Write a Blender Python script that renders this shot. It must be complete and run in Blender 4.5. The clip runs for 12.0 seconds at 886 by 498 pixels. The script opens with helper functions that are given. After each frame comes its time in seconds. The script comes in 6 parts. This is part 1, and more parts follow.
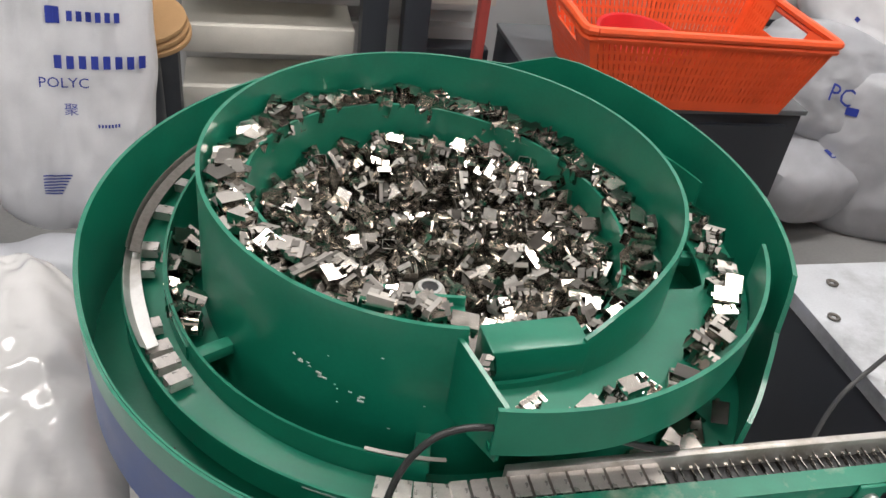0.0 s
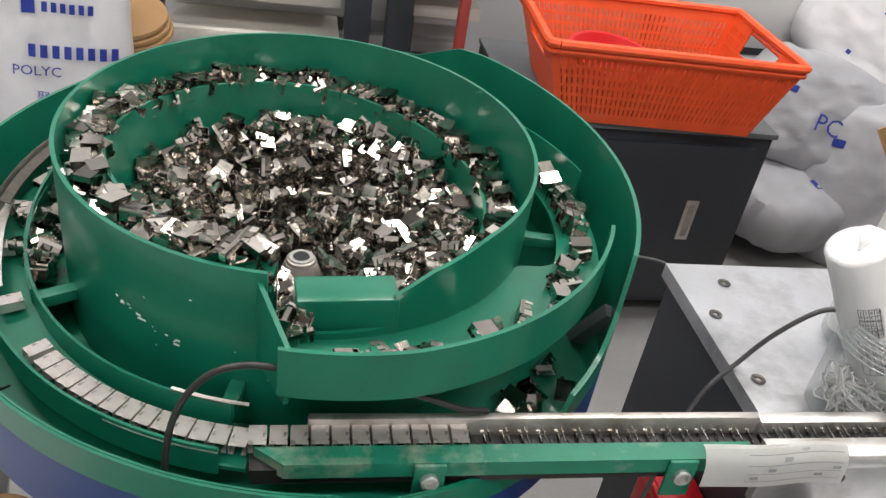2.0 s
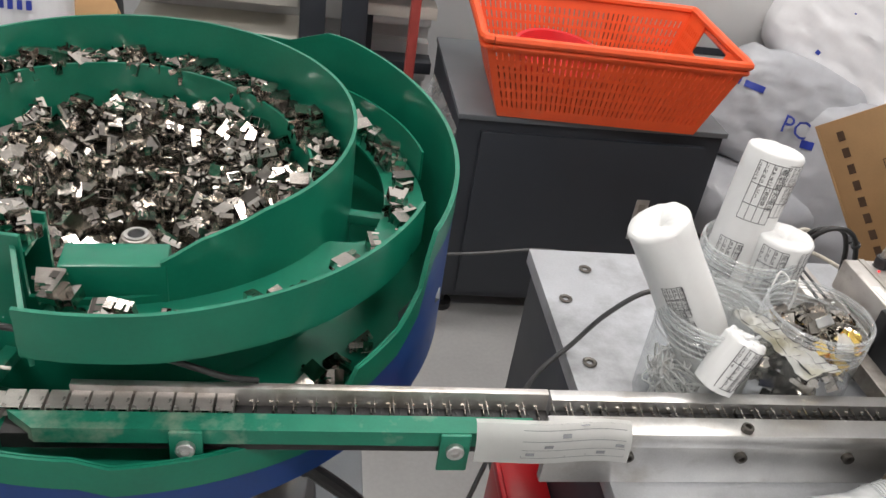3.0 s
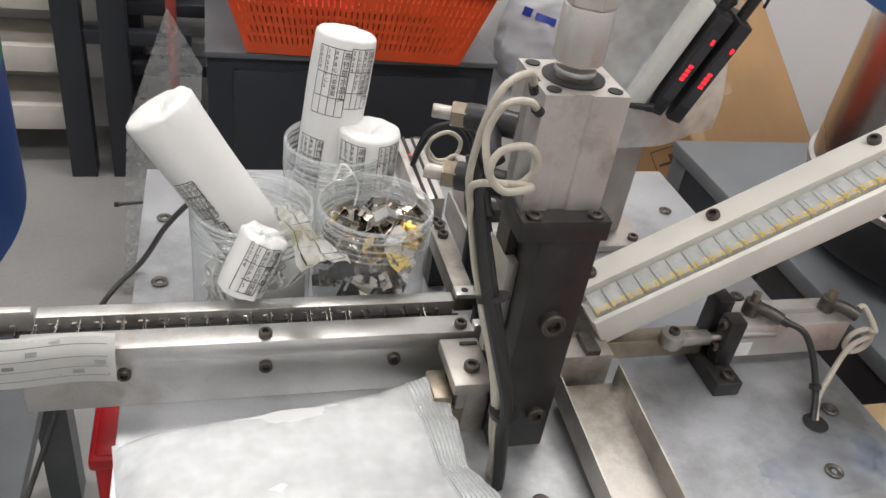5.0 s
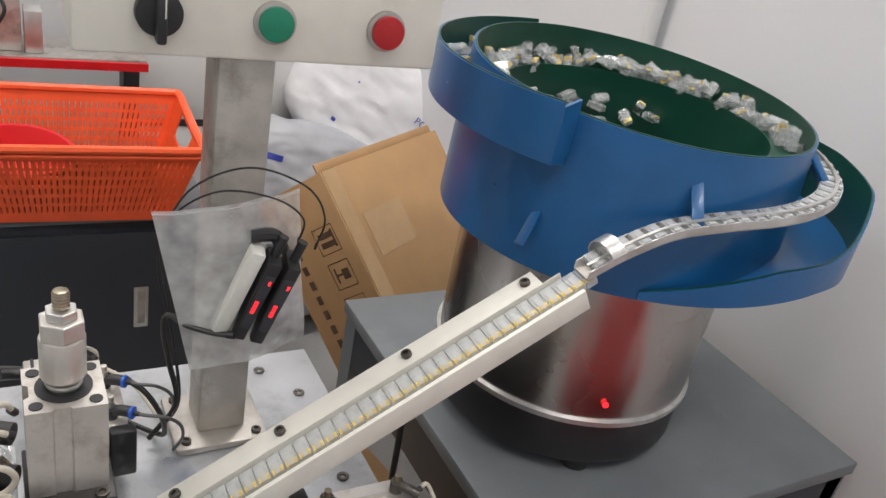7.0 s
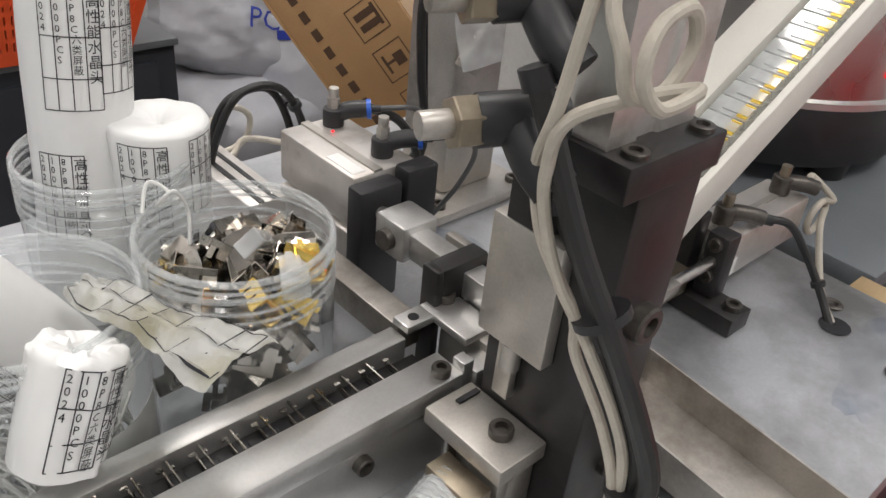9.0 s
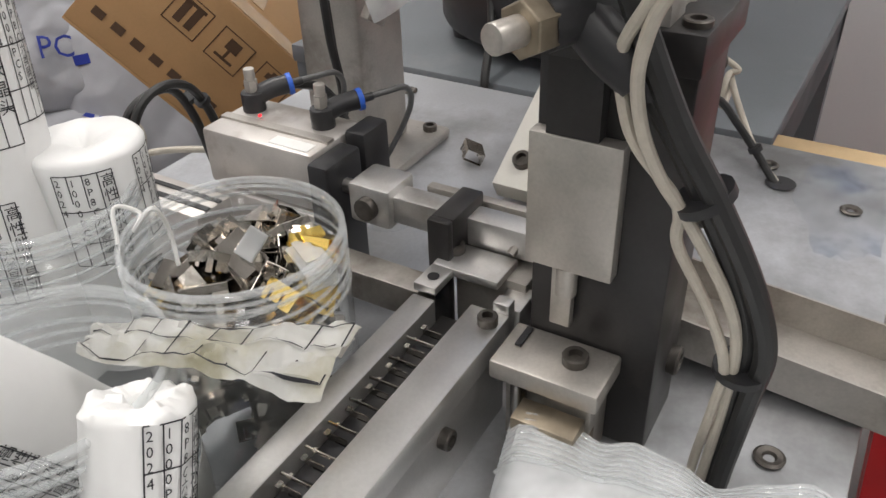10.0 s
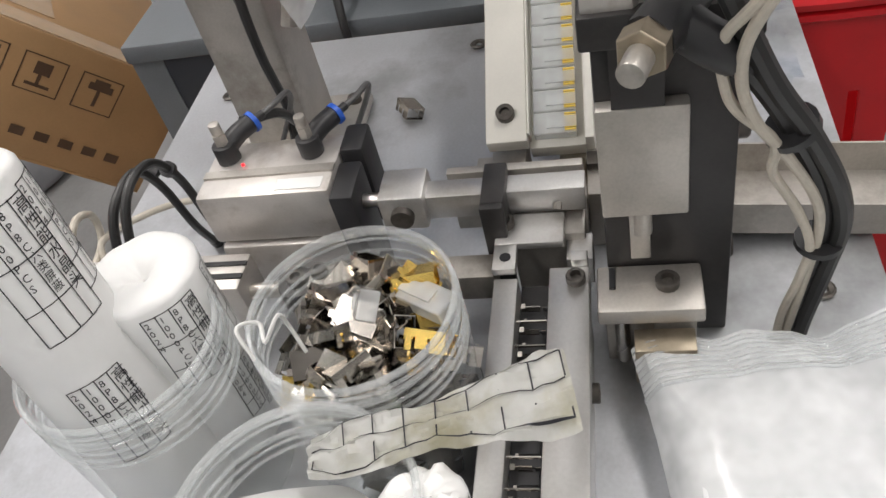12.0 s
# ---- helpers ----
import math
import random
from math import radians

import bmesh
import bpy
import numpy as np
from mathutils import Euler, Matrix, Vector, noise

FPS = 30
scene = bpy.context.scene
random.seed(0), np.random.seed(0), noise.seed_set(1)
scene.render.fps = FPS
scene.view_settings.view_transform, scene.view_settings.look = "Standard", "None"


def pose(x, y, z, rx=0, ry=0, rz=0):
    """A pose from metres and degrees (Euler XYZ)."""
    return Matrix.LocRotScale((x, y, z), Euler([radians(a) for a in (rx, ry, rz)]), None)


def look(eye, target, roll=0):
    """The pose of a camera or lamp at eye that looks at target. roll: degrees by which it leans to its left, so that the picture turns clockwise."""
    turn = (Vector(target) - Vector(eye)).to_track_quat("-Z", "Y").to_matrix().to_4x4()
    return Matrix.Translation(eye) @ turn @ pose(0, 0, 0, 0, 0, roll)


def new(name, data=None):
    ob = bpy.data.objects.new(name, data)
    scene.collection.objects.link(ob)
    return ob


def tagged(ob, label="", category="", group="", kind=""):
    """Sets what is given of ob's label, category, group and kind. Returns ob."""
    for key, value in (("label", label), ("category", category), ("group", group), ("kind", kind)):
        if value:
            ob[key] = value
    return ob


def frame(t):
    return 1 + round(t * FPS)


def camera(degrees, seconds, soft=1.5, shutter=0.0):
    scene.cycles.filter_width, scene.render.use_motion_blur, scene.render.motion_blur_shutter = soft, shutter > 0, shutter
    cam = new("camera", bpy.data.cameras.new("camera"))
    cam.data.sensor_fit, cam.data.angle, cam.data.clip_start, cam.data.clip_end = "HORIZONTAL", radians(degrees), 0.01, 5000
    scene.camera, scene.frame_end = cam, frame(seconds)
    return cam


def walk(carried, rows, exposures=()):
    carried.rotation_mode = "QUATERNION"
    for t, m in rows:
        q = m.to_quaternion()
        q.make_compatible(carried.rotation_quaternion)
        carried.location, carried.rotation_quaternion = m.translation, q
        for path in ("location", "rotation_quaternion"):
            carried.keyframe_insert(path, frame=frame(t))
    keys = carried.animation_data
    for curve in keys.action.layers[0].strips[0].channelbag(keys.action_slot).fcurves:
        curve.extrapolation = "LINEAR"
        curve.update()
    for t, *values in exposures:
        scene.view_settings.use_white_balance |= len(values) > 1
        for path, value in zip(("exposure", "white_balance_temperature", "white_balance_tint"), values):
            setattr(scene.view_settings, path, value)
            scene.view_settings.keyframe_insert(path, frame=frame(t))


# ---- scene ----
cam = camera(57.4, 12.0)
PATH = [
    (0, (-0.713, -0.269, 0.437), (-0.251, 1.3, -0.714), 8.3),
    (0.5, (-0.678, -0.295, 0.43), (-0.226, 1.29, -0.703), 8.0),
    (1, (-0.647, -0.323, 0.414), (-0.191, 1.271, -0.704), 9.2),
    (1.5, (-0.632, -0.323, 0.42), (-0.19, 1.279, -0.692), 10.0),
    (2, (-0.584, -0.33, 0.425), (-0.2, 1.295, -0.676), 9.5),
    (2.5, (-0.519, -0.343, 0.427), (-0.185, 1.293, -0.673), 9.3),
    (3, (-0.421, -0.362, 0.424), (-0.105, 1.285, -0.666), 8.8),
    (3.5, (-0.333, -0.382, 0.43), (0.004, 1.26, -0.661), 8.1),
    (3.6, (-0.322, -0.382, 0.43), (0.032, 1.253, -0.666), 8.5),
    (5.3, (-0.133, -0.38, 0.379), (0.477, 1.166, -0.735), 10.3),
    (5.5, (-0.118, -0.387, 0.385), (0.543, 1.157, -0.701), 10.7),
    (5.7, (-0.071, -0.412, 0.399), (0.573, 1.179, -0.627), 9.0),
    (6, (-0.056, -0.419, 0.48), (0.742, 1.119, -0.519), 11.2),
    (6.5, (0.0, -0.438, 0.533), (0.918, 1.083, -0.384), 11.8),
    (7, (-0.007, -0.458, 0.563), (0.95, 1.055, -0.33), 11.6),
    (7.5, (-0.065, -0.406, 0.468), (0.864, 1.093, -0.475), 10.7),
    (7.7, (-0.082, -0.37, 0.414), (0.828, 1.125, -0.553), 10.2),
    (9.3, (-0.193, -0.149, 0.234), (1.088, 0.939, -0.849), 4.1),
    (9.5, (-0.198, -0.14, 0.212), (1.138, 0.89, -0.862), 2.3),
    (10, (-0.214, -0.111, 0.247), (1.197, 0.752, -0.877), -2.1),
    (10.5, (-0.234, -0.066, 0.281), (1.2, 0.66, -0.909), -6.9),
    (11, (-0.225, -0.046, 0.283), (1.187, 0.557, -0.999), -11.6),
    (11.5, (-0.224, -0.014, 0.306), (1.159, 0.496, -1.045), -14.3),
    (12, (-0.229, -0.022, 0.305), (1.134, 0.429, -1.087), -16.1),
]
walk(cam, [(t, look(eye, target, roll)) for t, eye, target, roll in PATH], ((0, .15), (2.5, .14), (3.5, 0), (5.5, -.04), (7.0, -.06), (7.6, -.14), (9.4, -.03), (12, -.02)))

# ---- light ----
world = bpy.data.worlds.new("world")
scene.world = world
world.use_nodes = True
world.node_tree.nodes["Background"].inputs[0].default_value = (0.9, 0.95, 1.0, 1)
world.node_tree.nodes["Background"].inputs[1].default_value = 0.22
scene.view_settings.exposure = 0.0
LAMPS = [(-1.4, -0.9, 11), (0.4, -0.9, 15), (-1.4, 0.9, 19), (0.4, 0.9, 24)]
LAMP_Z = 2.14
for lx, ly, power in LAMPS:
    ld = bpy.data.lights.new("ceiling_lamp", "AREA")
    ld.shape, ld.size, ld.size_y, ld.energy, ld.color = "RECTANGLE", 1.2, 0.28, power, (1.0, 0.945, 0.90)
    lo = new("ceiling_lamp", ld)
    lo.matrix_world = pose(lx, ly, LAMP_Z - 0.012)


# ---- materials ----
def mat(name, col, rough=0.5, metal=0.0, var=0.15, scale=40, bump=0.0, fine=400, dirt=None, dirt_amt=0.0, spec=0.5, coat=0.0, rvar=0.12, island=0.0):
    m = bpy.data.materials.new(name)
    m.use_nodes = True
    nt = m.node_tree
    n, l = nt.nodes, nt.links
    p = n["Principled BSDF"]
    p.inputs["Metallic"].default_value = metal
    p.inputs["Specular IOR Level"].default_value = spec
    p.inputs["Coat Weight"].default_value = coat
    tc = n.new("ShaderNodeTexCoord")
    a = n.new("ShaderNodeTexNoise"); a.inputs["Scale"].default_value = scale; a.inputs["Detail"].default_value = 4
    b = n.new("ShaderNodeTexNoise"); b.inputs["Scale"].default_value = fine; b.inputs["Detail"].default_value = 3
    l.new(tc.outputs["Object"], a.inputs["Vector"]); l.new(tc.outputs["Object"], b.inputs["Vector"])
    add = n.new("ShaderNodeMath"); add.operation = "MULTIPLY_ADD"; add.inputs[1].default_value = 0.35
    l.new(b.outputs["Fac"], add.inputs[0]); l.new(a.outputs["Fac"], add.inputs[2])
    mr = n.new("ShaderNodeMapRange"); mr.inputs[1].default_value, mr.inputs[2].default_value = 0.35, 1.0
    mr.inputs[3].default_value, mr.inputs[4].default_value = 1 - var, 1 + var
    l.new(add.outputs[0], mr.inputs[0])
    mul = n.new("ShaderNodeMix"); mul.data_type = "RGBA"; mul.blend_type = "MULTIPLY"; mul.inputs[0].default_value = 1
    mul.inputs[6].default_value = (*col, 1)
    l.new(mr.outputs[0], mul.inputs[7])
    out = mul.outputs[2]
    if island:
        g = n.new("ShaderNodeNewGeometry"); o = n.new("ShaderNodeObjectInfo")
        s = n.new("ShaderNodeMath"); s.operation = "ADD"; l.new(g.outputs["Random Per Island"], s.inputs[0]); l.new(o.outputs["Random"], s.inputs[1])
        fr = n.new("ShaderNodeMath"); fr.operation = "FRACT"; l.new(s.outputs[0], fr.inputs[0])
        im = n.new("ShaderNodeMapRange"); im.inputs[3].default_value, im.inputs[4].default_value = 1 - island, 1 + island * 0.5
        l.new(fr.outputs[0], im.inputs[0])
        m3 = n.new("ShaderNodeMix"); m3.data_type = "RGBA"; m3.blend_type = "MULTIPLY"; m3.inputs[0].default_value = 1
        l.new(out, m3.inputs[6]); l.new(im.outputs[0], m3.inputs[7]); out = m3.outputs[2]
    if dirt:
        d = n.new("ShaderNodeTexNoise"); d.inputs["Scale"].default_value = scale * 0.35; d.inputs["Detail"].default_value = 6; d.inputs["Roughness"].default_value = 0.65
        l.new(tc.outputs["Object"], d.inputs["Vector"])
        dm = n.new("ShaderNodeMapRange"); dm.inputs[1].default_value, dm.inputs[2].default_value = 0.62 - 0.25 * dirt_amt, 0.8 - 0.2 * dirt_amt
        dm.inputs[4].default_value = min(1, 0.4 + dirt_amt)
        l.new(d.outputs["Fac"], dm.inputs[0])
        m2 = n.new("ShaderNodeMix"); m2.data_type = "RGBA"; l.new(dm.outputs[0], m2.inputs[0]); l.new(out, m2.inputs[6]); m2.inputs[7].default_value = (*dirt, 1)
        out = m2.outputs[2]
    l.new(out, p.inputs["Base Color"])
    rr = n.new("ShaderNodeMapRange"); rr.inputs[3].default_value, rr.inputs[4].default_value = max(0.03, rough - rvar), min(1, rough + rvar)
    l.new(a.outputs["Fac"], rr.inputs[0]); l.new(rr.outputs[0], p.inputs["Roughness"])
    if bump:
        bp = n.new("ShaderNodeBump"); bp.inputs["Strength"].default_value = bump; bp.inputs["Distance"].default_value = 0.001
        l.new(add.outputs[0], bp.inputs["Height"]); l.new(bp.outputs[0], p.inputs["Normal"])
    return m


def clear(name, tint=(0.97, 0.98, 0.98), gloss=0.35, haze=0.06, rough=0.06):
    """Thin clear plastic: see-through, with a glossy skin and a little haze."""
    m = bpy.data.materials.new(name)
    m.use_nodes = True
    nt = m.node_tree
    n, l = nt.nodes, nt.links
    n.remove(n["Principled BSDF"])
    tr = n.new("ShaderNodeBsdfTransparent"); tr.inputs[0].default_value = (*tint, 1)
    df = n.new("ShaderNodeBsdfDiffuse"); df.inputs[0].default_value = (0.85, 0.87, 0.88, 1)
    gl = n.new("ShaderNodeBsdfGlossy"); gl.inputs["Roughness"].default_value = rough
    f = n.new("ShaderNodeLayerWeight"); f.inputs[0].default_value = 0.5
    pw = n.new("ShaderNodeMath"); pw.operation = "POWER"; pw.inputs[1].default_value = 3.0; l.new(f.outputs["Facing"], pw.inputs[0])
    k = n.new("ShaderNodeMath"); k.operation = "MULTIPLY_ADD"; k.inputs[1].default_value = gloss; k.inputs[2].default_value = 0.05; k.use_clamp = True
    l.new(pw.outputs[0], k.inputs[0])
    tc = n.new("ShaderNodeTexCoord"); ns = n.new("ShaderNodeTexNoise"); ns.inputs["Scale"].default_value = 60; l.new(tc.outputs["Object"], ns.inputs["Vector"])
    hz = n.new("ShaderNodeMapRange"); hz.inputs[3].default_value, hz.inputs[4].default_value = haze * 0.4, haze * 1.6; l.new(ns.outputs["Fac"], hz.inputs[0])
    m1 = n.new("ShaderNodeMixShader"); l.new(hz.outputs[0], m1.inputs[0]); l.new(tr.outputs[0], m1.inputs[1]); l.new(df.outputs[0], m1.inputs[2])
    m2 = n.new("ShaderNodeMixShader"); l.new(k.outputs[0], m2.inputs[0]); l.new(m1.outputs[0], m2.inputs[1]); l.new(gl.outputs[0], m2.inputs[2])
    bp = n.new("ShaderNodeBump"); bp.inputs["Strength"].default_value = 0.25; bp.inputs["Distance"].default_value = 0.002
    l.new(ns.outputs["Fac"], bp.inputs["Height"]); l.new(bp.outputs[0], gl.inputs["Normal"])
    l.new(m2.outputs[0], n["Material Output"].inputs[0])
    return m


def glow(name, col, strength):
    m = mat(name, col, 0.4)
    p = m.node_tree.nodes["Principled BSDF"]
    p.inputs["Emission Color"].default_value = (*col, 1)
    p.inputs["Emission Strength"].default_value = strength
    return m


GREEN = mat("green_enamel", (0.006, 0.17, 0.10), 0.33, 0, 0.16, 25, 0.15, 300, (0.02, 0.1, 0.07), 0.1, coat=0.15)
GREEN_D = mat("dark_green_enamel", (0.006, 0.055, 0.035), 0.35, 0, 0.2, 25, 0.15, 300)
GREEN_W = mat("worn_green_enamel", (0.012, 0.19, 0.115), 0.4, 0, 0.2, 45, 0.2, 500, (0.5, 0.47, 0.38), 0.36)
BLUE = mat("blue_enamel", (0.010, 0.105, 0.29), 0.33, 0, 0.15, 20, 0.12, 250, coat=0.15)
BLUE_D = mat("dark_blue_enamel", (0.012, 0.05, 0.2), 0.38, 0, 0.15, 20, 0.12, 250)
NICKEL = mat("nickel_plated_sheet", (0.58, 0.54, 0.49), 0.17, 1, 0.16, 90, 0.05, 900, island=0.75)
NICKELT = mat("lined_up_nickel_sheet", (0.62, 0.57, 0.54), 0.3, 0.65, 0.25, 120, 0.05, 900)
GOLD = mat("gold_plated_sheet", (0.98, 0.70, 0.2), 0.2, 1, 0.1, 90)
HEAP_SHADE = mat("shaded_metal_parts", (0.05, 0.047, 0.044), 0.5, 0.8, 0.5, 150, 0.6, 500)
STEEL = mat("ground_steel", (0.66, 0.65, 0.635), 0.38, 0.88, 0.16, 35, 0.1, 700, (0.3, 0.26, 0.21), 0.36)
STEEL_D = mat("oiled_steel", (0.48, 0.455, 0.42), 0.44, 0.8, 0.22, 45, 0.14, 700, (0.18, 0.15, 0.12), 0.42)
PLATE = mat("ground_steel_plate", (0.53, 0.545, 0.57), 0.42, 0.65, 0.2, 14, 0.08, 500, (0.17, 0.17, 0.165), 0.52)
ALU = mat("anodised_aluminium", (0.63, 0.6, 0.57), 0.42, 0.7, 0.12, 60, 0.08, 900, (0.28, 0.23, 0.17), 0.42)
STAINLESS = mat("brushed_stainless", (0.5, 0.48, 0.46), 0.27, 1, 0.12, 6, 0.03, 500)
CREAM = mat("cream_powder_coat", (0.72, 0.7, 0.64), 0.45, 0.0, 0.06, 40, 0.06, 600, (0.5, 0.47, 0.42), 0.1)
BLACK = mat("black_oxide_steel", (0.034, 0.032, 0.032), 0.4, 0.3, 0.3, 60, 0.1, 500, (0.09, 0.08, 0.07), 0.15)
BLACKP = mat("black_plastic", (0.02, 0.02, 0.022), 0.42, 0, 0.2, 80, 0.05)
SCREW = mat("blackened_screw", (0.11, 0.1, 0.09), 0.42, 0.75, 0.3, 300)
BRASS = mat("dulled_brass", (0.34, 0.29, 0.22), 0.38, 0.85, 0.25, 120)
HOSE = mat("cream_hose", (0.5, 0.46, 0.39), 0.5, 0, 0.15, 100, 0.05)
GREYCAB = mat("grey_cable_sheath", (0.085, 0.085, 0.085), 0.4, 0, 0.2, 100)
CABLE = mat("black_cable", (0.018, 0.018, 0.018), 0.42, 0, 0.2, 100)
GREYC = mat("dark_grey_paint", (0.035, 0.04, 0.05), 0.45, 0.05, 0.12, 12, 0.08, 500, (0.09, 0.09, 0.09), 0.1)
TABLE = mat("blue_grey_paint", (0.16, 0.175, 0.19), 0.42, 0.1, 0.16, 14, 0.1, 400, (0.26, 0.27, 0.28), 0.2)
ORANGE = mat("orange_plastic", (0.9, 0.11, 0.028), 0.38, 0, 0.12, 18, 0.08, 300, (0.55, 0.2, 0.12), 0.18)
RED = mat("red_plastic", (0.62, 0.012, 0.018), 0.36, 0, 0.1, 20)
WALL = mat("white_wall_paint", (0.74, 0.75, 0.76), 0.6, 0, 0.04, 3, 0.06, 200)
PANEL = mat("white_wall_panel", (0.72, 0.72, 0.71), 0.4, 0, 0.05, 5, 0.03)
FLOOR = mat("grey_concrete", (0.3, 0.3, 0.295), 0.55, 0, 0.18, 5, 0.15, 120, (0.18, 0.175, 0.17), 0.25)
CEIL = mat("ceiling_paint", (0.7, 0.7, 0.7), 0.7, 0, 0.05, 3)
BEIGE = mat("beige_board", (0.72, 0.69, 0.62), 0.6, 0, 0.12, 14, 0.1, 300)
CARD = mat("corrugated_cardboard", (0.42, 0.25, 0.115), 0.62, 0, 0.12, 14, 0.12, 260)
TAPE = mat("packing_tape", (0.46, 0.29, 0.14), 0.16, 0, 0.08, 30, 0.5, 90, coat=0.8)
SACK = mat("white_woven_sack", (0.72, 0.72, 0.74), 0.45, 0, 0.08, 20, 0.35, 500)
# Grey-white sack cloth, its colour darkened for the shading low in the stack.
SACK_SHADED = mat("shaded_grey_white_sack", (0.42, 0.43, 0.46), 0.4, 0, 0.12, 18, 0.35, 500)
INK = mat("blue_print", (0.02, 0.04, 0.3), 0.5, 0, 0.1)
BLACKINK = mat("black_print", (0.02, 0.02, 0.025), 0.6, 0, 0.1)
GREYINK = mat("faded_grey_print", (0.3, 0.31, 0.32), 0.6, 0, 0.2, 200)
BROWNINK = mat("brown_print", (0.09, 0.05, 0.028), 0.6, 0, 0.1)
PAPER = mat("white_label_paper", (0.78, 0.78, 0.76), 0.55, 0, 0.04, 60, 0.05)
FILMW = mat("white_label_film", (0.82, 0.82, 0.81), 0.42, 0, 0.04, 30, 0.1, 200)
DIRTYP = mat("stained_label_paper", (0.76, 0.76, 0.73), 0.45, 0, 0.1, 60, 0.35, 300, (0.50, 0.47, 0.32), 0.62)
PETJ = clear("clear_jar_plastic", (0.97, 0.98, 0.98), 0.55, 0.09, 0.05)
PETR = clear("jar_rim_plastic", (0.97, 0.98, 0.98), 0.85, 0.2, 0.08)
PLUG = clear("clear_plug_plastic", (0.97, 0.98, 0.98), 0.8, 0.4, 0.08)
PLUGC = clear("loose_clear_plug_plastic", (0.95, 0.96, 0.96), 0.9, 0.27, 0.06)
CONTACT = mat("gold_contacts", (0.85, 0.62, 0.1), 0.3, 0.3, 0.1, 300)
DULLRED = mat("dusty_red_paint", (0.42, 0.07, 0.06), 0.5, 0, 0.2, 20)
BAG = clear("clear_bag_film", (0.95, 0.96, 0.96), 0.5, 0.28, 0.1)
MILK = mat("milky_bag_film", (0.70, 0.71, 0.72), 0.3, 0, 0.05, 20, 0.1, 60, coat=0.2)
CRINK = mat("crinkled_milky_film", (0.60, 0.59, 0.58), 0.2, 0, 0.16, 9, 1.0, 26, coat=0.6)
WHITEP = mat("white_plastic", (0.7, 0.7, 0.66), 0.45, 0, 0.08, 50)
BUTTON_G = mat("green_button", (0.01, 0.22, 0.13), 0.35)
BUTTON_R = mat("red_button", (0.42, 0.012, 0.018), 0.35)
FITBLUE = mat("blue_ring", (0.02, 0.1, 0.5), 0.4)
LED = glow("red_led", (1.0, 0.02, 0.03), 1.8)
LAMPW = glow("lamp_diffuser", (0.97, 0.985, 1.0), 3.0)
WOOD = mat("pale_plywood", (0.5, 0.36, 0.2), 0.55, 0, 0.15, 40, 0.1)
def worn_film():
    m = clear("worn_blue_film", (0.98, 0.99, 1.0), 0.1, 0.3, 0.3)
    n, l = m.node_tree.nodes, m.node_tree.links
    df = [x for x in n if x.type == "BSDF_DIFFUSE"][0]
    df.inputs[0].default_value = (0.03, 0.10, 0.26, 1)
    hz = [x for x in n if x.type == "MAP_RANGE"][0]
    ns = [x for x in n if x.type == "TEX_NOISE"][0]
    ns.inputs["Scale"].default_value, ns.inputs["Detail"].default_value = 28, 8
    hz.inputs[1].default_value, hz.inputs[2].default_value, hz.inputs[3].default_value, hz.inputs[4].default_value = .52, .72, 0, .4
    return m
FILMB = worn_film()
ZIPF = clear("milky_zip_film", (0.95, 0.96, 0.97), 0.5, 0.6, 0.14)
HAZY = clear("hazy_bag_film", (0.96, 0.96, 0.96), 0.3, 0.42, 0.15)
FIBRE = mat("white_strands", (0.75, 0.75, 0.73), 0.4, 0, 0.05)


# ---- mesh helpers ----
def part(name, bm, material, parent=None, label="", smooth=True):
    me = bpy.data.meshes.new(name)
    bm.normal_update()
    bm.to_mesh(me)
    bm.free()
    me.materials.append(material)
    if smooth:
        me.polygons.foreach_set("use_smooth", [True] * len(me.polygons))
        me.set_sharp_from_angle(angle=radians(35))
    ob = new(name, me)
    if parent:
        ob.parent = parent
    if label:
        ob["label"] = label
    return ob


def thing(name, label, category, group="", kind="", at=None):
    return tagged(new(name), label, category, group, kind) if at is None else tagged(placed(new(name), at), label, category, group, kind)


def placed(ob, m):
    ob.matrix_basis = m
    return ob


def nb():
    return bmesh.new()


def box(x0, x1, y0, y1, z0, z1, bev=0.0, bm=None, m=None):
    bm = bm or nb()
    r = bmesh.ops.create_cube(bm, size=1)
    vs = r["verts"]
    for v in vs:
        v.co = Vector(((x0 + x1) / 2 + v.co.x * (x1 - x0), (y0 + y1) / 2 + v.co.y * (y1 - y0), (z0 + z1) / 2 + v.co.z * (z1 - z0)))
    if bev:
        es = list({e for v in vs for e in v.link_edges})
        r2 = bmesh.ops.bevel(bm, geom=es, offset=bev, segments=2, affect="EDGES", profile=0.5)
        vs = list({v for f in r2["faces"] for v in f.verts} | {v for v in vs if v.is_valid})
    if m:
        bmesh.ops.transform(bm, matrix=m, verts=vs)
    return bm


